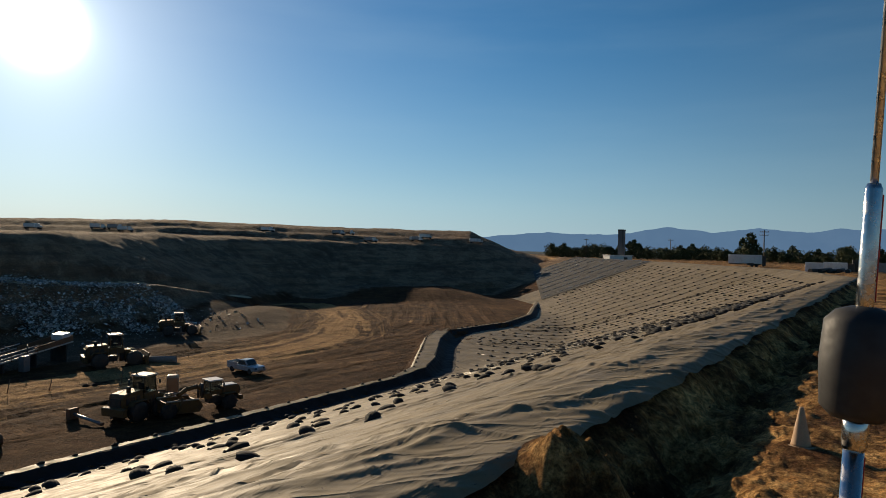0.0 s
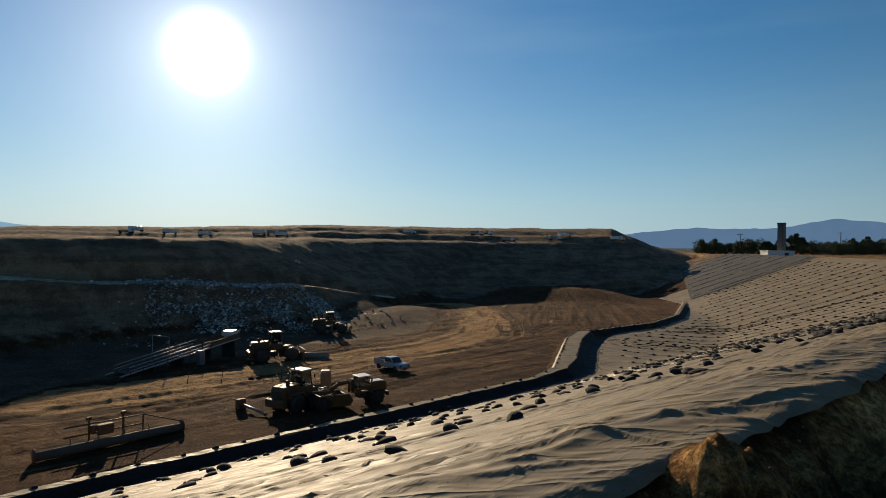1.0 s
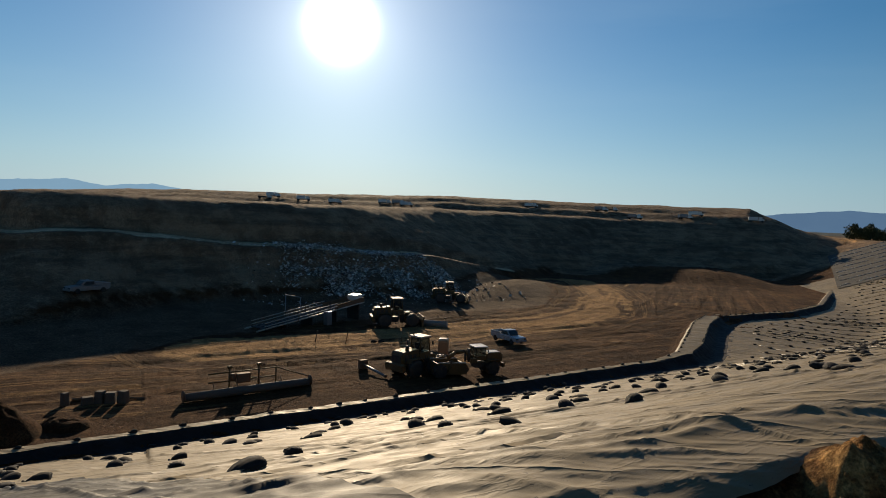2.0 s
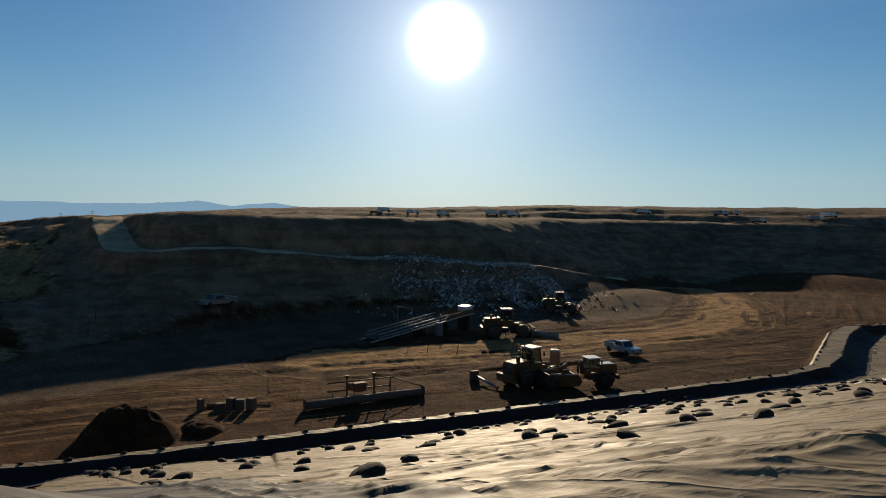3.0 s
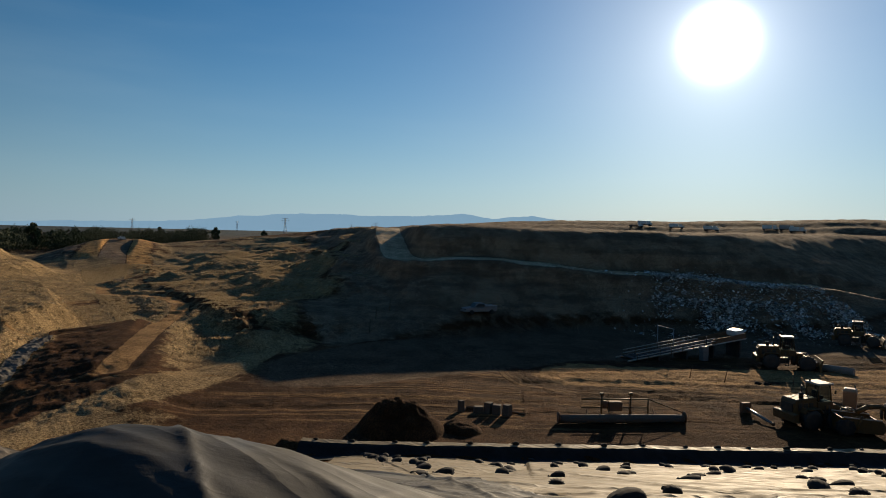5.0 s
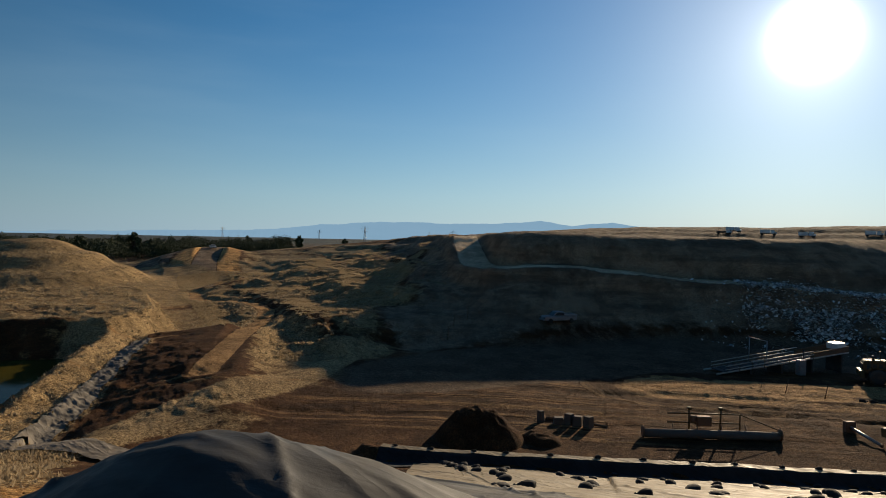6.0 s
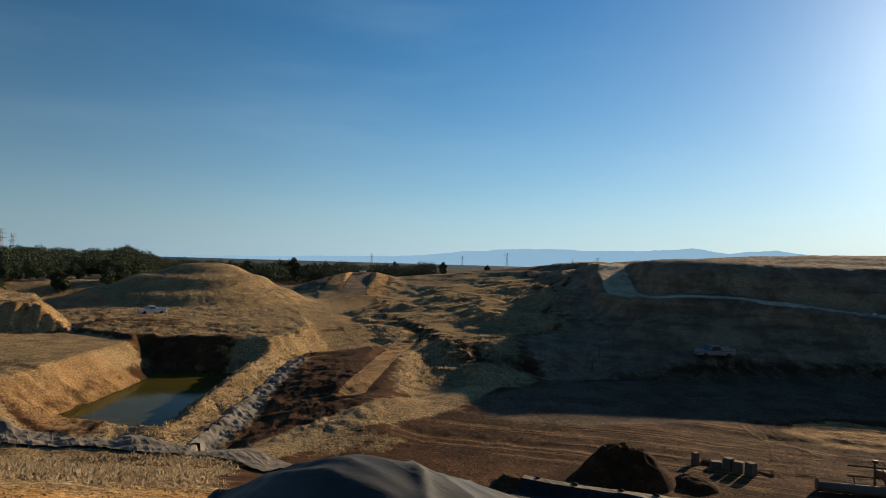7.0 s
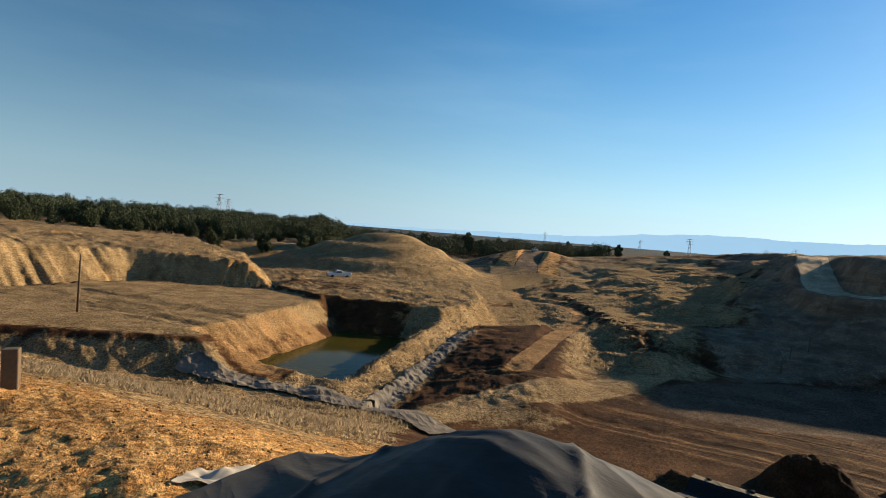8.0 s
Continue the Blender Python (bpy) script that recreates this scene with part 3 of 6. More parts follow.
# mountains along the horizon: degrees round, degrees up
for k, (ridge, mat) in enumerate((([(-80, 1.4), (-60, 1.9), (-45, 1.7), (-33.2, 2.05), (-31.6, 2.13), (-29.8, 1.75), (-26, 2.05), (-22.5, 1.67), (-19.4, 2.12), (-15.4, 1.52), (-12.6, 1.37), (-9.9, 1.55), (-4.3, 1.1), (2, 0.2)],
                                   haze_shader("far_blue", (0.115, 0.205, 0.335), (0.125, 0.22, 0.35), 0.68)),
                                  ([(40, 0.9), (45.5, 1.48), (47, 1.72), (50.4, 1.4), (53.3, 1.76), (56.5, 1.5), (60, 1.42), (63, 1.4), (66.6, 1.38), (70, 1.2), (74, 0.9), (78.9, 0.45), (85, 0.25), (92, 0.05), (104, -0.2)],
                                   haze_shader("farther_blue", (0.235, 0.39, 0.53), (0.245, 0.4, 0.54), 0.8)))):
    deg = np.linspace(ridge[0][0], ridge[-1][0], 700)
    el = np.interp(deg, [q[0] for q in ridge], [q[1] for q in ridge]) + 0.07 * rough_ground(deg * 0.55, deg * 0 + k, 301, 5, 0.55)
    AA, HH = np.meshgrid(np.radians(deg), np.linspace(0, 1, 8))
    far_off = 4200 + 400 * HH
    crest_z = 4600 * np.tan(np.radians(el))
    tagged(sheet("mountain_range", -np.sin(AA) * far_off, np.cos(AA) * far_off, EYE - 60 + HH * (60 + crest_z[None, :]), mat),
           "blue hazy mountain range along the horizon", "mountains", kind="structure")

# ================= building helpers =================


def part(name, bm, mat, parent=None, label=""):
    """Links a bmesh as one mesh object, under a thing or a part."""
    me = bpy.data.meshes.new(name)
    bm.to_mesh(me)
    bm.free()
    me.materials.append(mat)
    ob = new(name, me)
    ob.parent = parent
    return tagged(ob, label) if label else ob


def thing(name, label, category, m=None, group=""):
    ob = new(name)
    ob.empty_display_size = 0.2
    if m is not None:
        ob.matrix_world = m
    return tagged(ob, label, category, group)


def block(sx, sy, sz, at=(0, 0, 0), rot=(0, 0, 0), bevel=0.04, bm=None, taper=1.0):
    """A bevelled box about a middle; taper narrows its top."""
    own = bmesh.new()
    bmesh.ops.create_cube(own, size=1.0)
    for v in own.verts:
        k = taper if v.co.z > 0 else 1.0
        v.co = Vector((v.co.x * sx * k, v.co.y * sy * k, v.co.z * sz))
    if bevel:
        bmesh.ops.bevel(own, geom=own.edges[:], offset=min(bevel, 0.3 * min(sx, sy, sz)), segments=2, affect="EDGES", profile=0.5)
    own.transform(pose(*at, *rot))
    return join(bm, own)


def join(bm, own):
    if bm is None:
        return own
    me = bpy.data.meshes.new("t")
    own.to_mesh(me)
    own.free()
    bm.from_mesh(me)
    bpy.data.meshes.remove(me)
    return bm


def tube(p, q, r, n=8, bm=None, r2=None):
    """A round bar from p to q."""
    p, q = Vector(p), Vector(q)
    own = bmesh.new()
    bmesh.ops.create_cone(own, cap_ends=True, segments=n, radius1=r, radius2=r if r2 is None else r2, depth=(q - p).length)
    own.transform(Matrix.Translation((p + q) / 2) @ (q - p).to_track_quat("Z", "Y").to_matrix().to_4x4())
    for f in own.faces:
        f.smooth = len(f.verts) == 4
    return join(bm, own)


def turned(profile, n=20, m=None, bm=None):
    """A body of revolution about z: (radius, height) pairs."""
    own = bmesh.new()
    rings = []
    for r, z in profile:
        rings.append([own.verts.new((r * math.cos(2 * math.pi * k / n), r * math.sin(2 * math.pi * k / n), z)) for k in range(n)])
    for a, b in zip(rings, rings[1:]):
        for k in range(n):
            own.faces.new((a[k], a[(k + 1) % n], b[(k + 1) % n], b[k])).smooth = True
    own.faces.new(rings[0][::-1])
    own.faces.new(rings[-1])
    if m is not None:
        own.transform(m)
    return join(bm, own)


def slab(outline, depth, m=None, bevel=0.02, bm=None):
    """A flat outline (x, z pairs) pushed out along y, about its middle."""
    own = bmesh.new()
    front = [own.verts.new((x, -depth / 2, z)) for x, z in outline]
    back = [own.verts.new((x, depth / 2, z)) for x, z in outline]
    own.faces.new(front)
    own.faces.new(back[::-1])
    for k in range(len(outline)):
        j = (k + 1) % len(outline)
        own.faces.new((front[j], front[k], back[k], back[j]))
    bmesh.ops.recalc_face_normals(own, faces=own.faces)
    if bevel:
        bmesh.ops.bevel(own, geom=own.edges[:], offset=bevel, segments=1, affect="EDGES")
    if m is not None:
        own.transform(m)
    return join(bm, own)


# ================= the lined slope =================
def along_line(pts, s):
    """Place and left-hand normal at each way s along a line, with its corners eased."""
    p = np.array(pts, float)
    seg = np.hypot(*np.diff(p, axis=0).T)
    run = np.concatenate([[0], np.cumsum(seg)])
    x, y = np.interp(s, run, p[:, 0]), np.interp(s, run, p[:, 1])
    e = 4.0
    tx = np.interp(s + e, run, p[:, 0]) - np.interp(s - e, run, p[:, 0])
    ty = np.interp(s + e, run, p[:, 1]) - np.interp(s - e, run, p[:, 1])
    n = np.hypot(tx, ty)
    return x, y, -ty / n, tx / n


S0, S1 = 327.0, 560.0      # the lined stretch of the crest


def slope_frame(s):
    """Place on the crest and way down the slope; the way fans out towards the corner."""
    x, y, nx, ny = along_line(CREST, s)
    a = np.radians(16.0) * step(S0 + 26, S0 + 1, s) * step(S0 - 6, S0, s)
    return x, y, nx * np.cos(a) - ny * np.sin(a), nx * np.sin(a) + ny * np.cos(a)


def lined_width(s):
    """How far the liner runs down from the crest to the bank at the slope's foot."""
    x, y, nx, ny = slope_frame(np.atleast_1d(s).astype(float))
    w = np.linspace(20, 110, 361)
    X, Y = x[:, None] + nx[:, None] * w, y[:, None] + ny[:, None] * w
    bd, bal = side(X, Y, BERM)
    over = bd > -4.6 - 1.0 * step(68, 82, bal) + 3.2 * step(110, 122, bal)
    return np.where(over.any(1), w[np.argmax(over, 1)], 60.0)


def wrinkles(s, w, fine=1.0):
    """Height of the liner's folds over the ground."""
    pull = step(14, 3, w)
    f = 0.03 * pull * grain(s * 0.45 + w * 0.25, w * 0.12, 71) + 0.018 * grain(s * 0.9 - w * 0.5, w * 0.22, 72)
    ridge = 1 - np.abs(grain(s * 0.7 + w * 0.33, w * 0.16 + 3, 73))
    f = f + (0.02 + 0.035 * pull) * ridge ** 6 + 0.022 * (1 - np.abs(grain(s * 1.7 - 0.2 * w, w * 0.5, 74))) ** 5
    # thin pulled creases that run aslant down from the crest
    f = f + (0.012 + 0.03 * pull) * (1 - np.abs(grain(s * 0.5 + w * 0.95, w * 0.10 - s * 0.06, 87))) ** 9 + 0.02 * pull * (1 - np.abs(grain(s * 0.75 + w * 1.7, w * 0.2 - s * 0.1, 88))) ** 7
    f = f + 0.06 * fine * step(5.5, 2.0, w) * step(-1.0, 0.3, w) * (1 - np.abs(rough_ground(s * 0.22 + w * 0.2, w * 1.1 + s * 0.1, 76, 2))) ** 3
    seam = np.abs(((s + 2.2) % 7.0) - 3.5)
    lift = np.exp(-(seam / 0.10) ** 2) + np.exp(-(((w + 0.25 * s) % 9.0 - 4.5) / 0.12) ** 2)
    # overlaps and pinched folds: steep towards the crest, running out downhill
    row = (w - 3.2 - 0.045 * (s - 345) - 0.5 * grain(s * 0.11, w * 0.05, 101)) / 1.5
    for k in (np.floor(row), np.floor(row) + 1):
        dw = (row - k) * 1.5
        high = 0.06 * np.clip(2.2 * grain(s * 0.2 + k * 5.3, k * 1.0, 102) - 0.2, 0, 1) * step(1.0, 3.0, w) * fine
        f = f + high * np.where(dw > 0, np.clip(1 - dw / 0.24, 0, 1) ** 1.5, np.clip(1 + dw / 0.07, 0, 1))
    return 0.09 + f * fine + 0.055 * lift


def hump(x, y):
    """The heap under the corner of the cover."""
    return 0.9 * np.exp(-((x + 7.3) / 2.1) ** 2 - ((y - 0.8) / 1.9) ** 2) + 0.2 * np.exp(-((x + 7.2) / 1.7) ** 2 - ((y - 3.0) / 1.6) ** 2) + 0.3 * np.exp(-((x + 5.6) / 1.1) ** 2 - ((y + 1.2) / 1.2) ** 2)


def cover(name, ss, tt, mat, label, gap=0.0, tail=True, fine=1.0):
    """A sheet that lies over the crest and slope, between ways ss along it and tt down it."""
    lx, ly, lnx, lny = slope_frame(ss)
    W = np.tile(tt, (len(ss), 1))
    if tail:
        wid = np.interp(ss, np.linspace(S0, S1, 130), lined_width(np.linspace(S0, S1, 130)))
        W = np.concatenate([W, 40 + (wid[:, None] - 40) * np.linspace(0, 1, 40)[None, 1:]], 1)
    SS = np.repeat(ss[:, None], W.shape[1], 1)
    W[:, :12] += (0.1 * rough_ground(ss * 0.5, ss * 0, 75, 3))[:, None] * np.linspace(1, 0, 12)[None, :]
    X, Y = lx[:, None] + lnx[:, None] * W, ly[:, None] + lny[:, None] * W
    Z = land_z(X, Y) + EYE + hump(X, Y) + wrinkles(SS, W, fine) + gap
    return tagged(sheet(name, X, Y, Z, mat), label, "liner", kind="structure")


cover("slope_liner", np.concatenate([np.linspace(S0, 366, 560), np.linspace(366.2, 406, 200), np.linspace(406.5, 486, 160), np.linspace(487, S1, 70)]),
      np.concatenate([np.linspace(-0.6, 12, 190), np.linspace(12.2, 40, 130)]), LINER, "dusty tan plastic liner sheet laid wrinkled over the pit slope")
cover("corner_tarp", np.linspace(321.8, 332.0, 190), np.linspace(-1.5, 13, 200), DARK_TARP, "dark grey tarp draped over the corner heap", 0.07, False, 0.9)

# black sheet over the bank at the slope's foot, with its pale turned-over top edge
bs = np.linspace(0.5, 205, 620)
bx, by, bnx, bny = along_line(BERM, bs)
bw = -0.25 - 2 * bank_half(bs)
foot = -5.0 - 1.0 * step(68, 82, bs) + 3.2 * step(110, 122, bs)
for name, w0, w1, mat, gap, label in (("bank_liner", foot, bw + 0.3, BLACK_LINER, 0.06, "black plastic liner over the bank at the slope's foot"),
                                      ("bank_top_liner", bw + 0.15, 0.1 + 0 * bs, LINER, 0.10, "tan liner edge folded over the top of the bank")):
    W = w0[:, None] + (w1 - w0)[:, None] * np.linspace(0, 1, 26)[None, :] + (0.12 * rough_ground(bs * 0.6, bs * 0, 77, 3))[:, None]
    X, Y = bx[:, None] + bnx[:, None] * W, by[:, None] + bny[:, None] * W
    folds = 0.05 * (1 - np.abs(grain(bs * 0.8, bs * 0, 78)))[:, None] ** 3 + 0.03 * grain(X * 1.3, Y * 1.3, 79)
    tagged(sheet(name, X, Y, land_z(X, Y) + EYE + gap + folds, mat), label, "liner", kind="structure")


def liner_many(s, w):
    """Places on the liner and the way downhill, for arrays."""
    s, w = np.array(s, float), np.array(w, float)
    x, y, nx, ny = slope_frame(s)
    x, y = x + nx * w, y + ny * w
    z = land_z(x, y) + EYE + wrinkles(s, w) + hump(x, y)
    return [(Vector(p), t) for p, t in zip(np.stack([x, y, z], -1), np.arctan2(ny, nx))]


def bag_mesh(seed, n=26, rings=9):
    """A filled sack that lies flat, gathered into pleats towards its tied end at +x."""
    rnd = random.Random(seed)
    bm = bmesh.new()
    rows = []
    for i in range(rings + 1):
        t = i / rings
        r = 0.27 * (math.sin(math.pi * min(1, 0.12 + 0.84 * t)) ** 0.6) * (1 - 0.35 * t)
        row = []
        for k in range(n):
            a = 2 * math.pi * k / n
            pleat = 1 + (0.05 + 0.17 * t) * (1 if k % 2 else -1) + rnd.uniform(-0.05, 0.05)
            z = max(-0.02, math.sin(a) * r * 0.9 * pleat + 0.11)
            row.append(bm.verts.new((-0.36 + 0.66 * t + rnd.uniform(-0.015, 0.015), math.cos(a) * r * pleat * 1.12, z)))
        rows.append(row)
    for a, b in zip(rows, rows[1:]):
        for k in range(n):
            bm.faces.new((a[k], b[k], b[(k + 1) % n], a[(k + 1) % n])).smooth = True
    bm.faces.new(rows[0])
    bm.faces.new(rows[-1][::-1])
    return bm


def sandbag(seed):
    ob = thing("sandbag", "dark dusty sandbag tied at one end on the liner", "sandbag", None, "sandbags on the slope")
    part("sack", bag_mesh(seed), BAG, ob)
    part("tied_neck", turned([(0.03, 0.0), (0.035, 0.04), (0.09, 0.13), (0.07, 0.15)], 9, pose(0.27, 0, 0.09, 0, 65, 0)), BAG, ob)
    return ob


rnd = random.Random(4)
bag_kinds = [sandbag(k) for k in range(5)]
spots = []
for row, w in enumerate(np.arange(7.4, 43.0, 2.55)):
    s = 329.5 + rnd.uniform(0, 3)
    while s < 372:
        if rnd.random() < 0.88 and not (s < 333 and w < 12):
            spots.append((s + rnd.uniform(-0.5, 0.5), w + rnd.uniform(-0.45, 0.45)))
        s += rnd.uniform(2.4, 3.9) * (1.0 if w > 12 else 1.3)
for s, w in ((350.0, 5.6), (350.8, 6.3), (351.7, 7.1), (362, 5.6), (363.5, 5.2), (364.6, 6.2), (365.8, 5.4)):
    spots.append((s, w))
for k, ((s, w), (p, turn)) in enumerate(zip(spots, liner_many(*zip(*spots)))):
    m = Matrix.Translation(p) @ pose(0, 0, -0.03, 0, 12, math.degrees(turn) + rnd.choice((0, 180, 90)) + rnd.uniform(-40, 40)) @ Matrix.Diagonal((*[rnd.uniform(0.72, 1.08)] * 2, rnd.uniform(0.45, 0.66), 1))
    if k < 5:
        bag_kinds[k].matrix_world = m
    else:
        c = copy_thing(bag_kinds[rnd.randrange(5)], m)
        c.matrix_world = m

# sandbags along the top of the bank at the slope's foot
s = 1.5
while s < 150:
    x, y, nx, ny = along_line(BERM, np.array([s]))
    x, y = x - nx * 0.45, y - ny * 0.45
    z = land_z(x, y)[0] + EYE + 0.08
    m = pose(x[0], y[0], z, 0, 0, math.degrees(math.atan2(ny[0], nx[0])) + 90 + rnd.uniform(-25, 25)) @ Matrix.Scale(rnd.uniform(0.45, 0.7), 4)
    c = copy_thing(bag_kinds[rnd.randrange(5)], m)
    c.matrix_world = m
    tagged(c, "small dark sandbag on the bank's top edge", "sandbag", "sandbags on the bank")
    s += rnd.uniform(2.2, 3.4) if s < 84 else rnd.uniform(1.2, 1.8)


def many(name, protos, places, mat, label, category):
    """One joined mesh of numberless small pieces: protos are (verts, faces), places are matrices."""
    V, F, base = [], [], 0
    for k, m in enumerate(places):
        v, f = protos[k % len(protos)]
        V.append(v @ np.array(m.to_3x3()).T + np.array(m.translation))
        F.append(f + base)
        base += len(v)
    V, F = np.concatenate(V), np.concatenate(F)
    n = F.shape[1]
    me = bpy.data.meshes.new(name)
    me.vertices.add(len(V))
    me.vertices.foreach_set("co", V.astype(np.float32).ravel())
    me.loops.add(F.size)
    me.loops.foreach_set("vertex_index", F.astype(np.int32).ravel())
    me.polygons.add(len(F))
    me.polygons.foreach_set("loop_start", np.arange(0, F.size, n, dtype=np.int32))
    me.update(calc_edges=True)
    me.materials.append(mat)
    return tagged(new(name, me), label, category, kind="stuff")


def lump(seed, n=6):
    """A small sack, few faces."""
    r = np.random.RandomState(seed)
    v = [(-0.35, 0, 0.05)] + [(x, 0.22 * math.cos(a) * k, max(-0.05, 0.17 * math.sin(a) * k + 0.08)) for x, k in ((-0.15, 1.0), (0.2, 0.9))
                              for a in np.linspace(0, 2 * math.pi, n, endpoint=False)] + [(0.42, 0, 0.12)]
    f = []
    for k in range(n):
        j = (k + 1) % n
        f += [(0, 1 + j, 1 + k), (1 + k, 1 + j, 1 + n + j), (1 + k, 1 + n + j, 1 + n + k), (1 + n + k, 1 + n + j, 1 + 2 * n)]
    v = np.array(v) + r.uniform(-0.03, 0.03, (len(v), 3))
    return v, np.array(f)


far_s, far_w = [], []
for s in np.arange(375, 548, 4.6):
    wmax = float(lined_width(s)[0]) - 3
    w = 5.0
    while w < wmax:
        far_s.append(s + 0.6 * math.sin(w * 0.35 + s) + rnd.uniform(-0.2, 0.2))
        far_w.append(w)
        w += rnd.uniform(1.9, 2.7)
for k in range(330):
    far_s.append(368 + 62 * rnd.random())
    far_w.append(rnd.gauss(6.2, 1.3))
places = [Matrix.Translation(p) @ pose(0, 0, 0, 0, 0, math.degrees(turn) + rnd.uniform(-40, 40)) @ Matrix.Diagonal((*[rnd.uniform(0.75, 1.15)] * 2, rnd.uniform(0.65, 0.95), 1)) for p, turn in liner_many(far_s, far_w)]
many("far_sandbags", [lump(k) for k in range(6)], places, BAG, "rows of dark sandbags on the far liner slope", "sandbags")

# the ropes that tie the rows together
bm = bmesh.new()
for s in np.arange(375, 548, 4.6):
    ww = np.arange(4.5, float(lined_width(s)[0]) - 3, 3.0)
    pts = [p + Vector((0, 0, 0.03)) for p, _ in liner_many(s + 0.6 * np.sin(ww * 0.35 + s), ww)]
    for p, q in zip(pts, pts[1:]):
        tube(p, q, 0.035, 3, bm)
tagged(part("ropes", bm, DARK_STEEL), "dark ropes between the rows of sandbags", "ropes", kind="stuff")

# the older grey cover past the end of the liner, with its white cord rows
gs, gw = np.meshgrid(np.linspace(0, 1, 60), np.linspace(0, 1, 40), indexing="ij")
gxx, gyy = 63 - 34 * gw + 6 * gs, 196 + 62 * gs - 8 * gw
tagged(sheet("grey_cover", gxx, gyy, land(gxx, gyy) + EYE + 0.25, GREY_LINER), "dark grey cover sheet on the far slope", "cover", kind="structure")
bm = bmesh.new()
for g in np.linspace(0.05, 0.97, 9):
    last = None
    for w in np.linspace(0.02, 0.98, 16):
        x, y = 63 - 34 * w + 6 * g, 196 + 62 * g - 8 * w
        p = Vector((x, y, height(x, y) + 0.32))
        if last is not None and rnd.random() < 0.85:
            tube(last, p, 0.07, 4, bm)
        last = p
tagged(part("white_cords", bm, WHITE), "white cord rows on the grey cover", "cords", kind="stuff")


# ================= machines on the pit floor =================
def wheel(name, r, w, at, parent, lugs=0, steel=False):
    """A wheel about the y axis, with its rim as a part."""
    prof = [(r * 0.55, -w / 2), (r * 0.93, -w / 2), (r, -w * 0.36), (r, w * 0.36), (r * 0.93, w / 2), (r * 0.55, w / 2)]
    bm = turned(prof, 22, pose(*at, 90, 0, 0))
    pads = []
    for k in range(lugs):
        a = 360 * k / lugs
        own = block(0.16, w * 0.42, 0.12, (0, w * 0.22 * (1 if k % 2 else -1), r + 0.02), bevel=0.0)
        own.transform(pose(*at) @ pose(0, 0, 0, 0, a, 0))
        pads.append(own)
    ty = part(name, bm, DARK_STEEL if steel else RUBBER, parent)
    for own in pads:
        part("lug", own, DARK_STEEL if steel else RUBBER, ty)
    part("rim", turned([(0.02, -w * 0.42), (r * 0.5, -w * 0.46), (r * 0.58, -w * 0.3), (r * 0.58, w * 0.3), (r * 0.5, w * 0.46), (0.02, w * 0.42)], 16, pose(*at, 90, 0, 0)), YELLOW, ty, "yellow steel rim")
    return ty


def cab(x, z, parent, sx=1.5, sy=1.6, sz=1.6, roof=WHITE):
    """A driver's cab: posts, glass and a flat roof."""
    bm = bmesh.new()
    for px_ in (-1, 1):
        for py_ in (-1, 1):
            tube((x + px_ * sx / 2, py_ * sy / 2, z), (x + px_ * sx * 0.46, py_ * sy * 0.46, z + sz), 0.055, 6, bm)
    block(sx, sy, 0.5, (x, 0, z + 0.25), bm=bm)
    c = part("cab", bm, YELLOW, parent)
    part("glass", block(sx * 0.9, sy * 0.9, sz * 0.66, (x, 0, z + 0.5 + sz * 0.33), bevel=0.03), GLASS, c, "dark cab glass")
    part("roof", block(sx * 1.2, sy * 1.15, 0.14, (x, 0, z + sz + 0.07), bevel=0.05), roof, c, "pale cab roof")
    return c


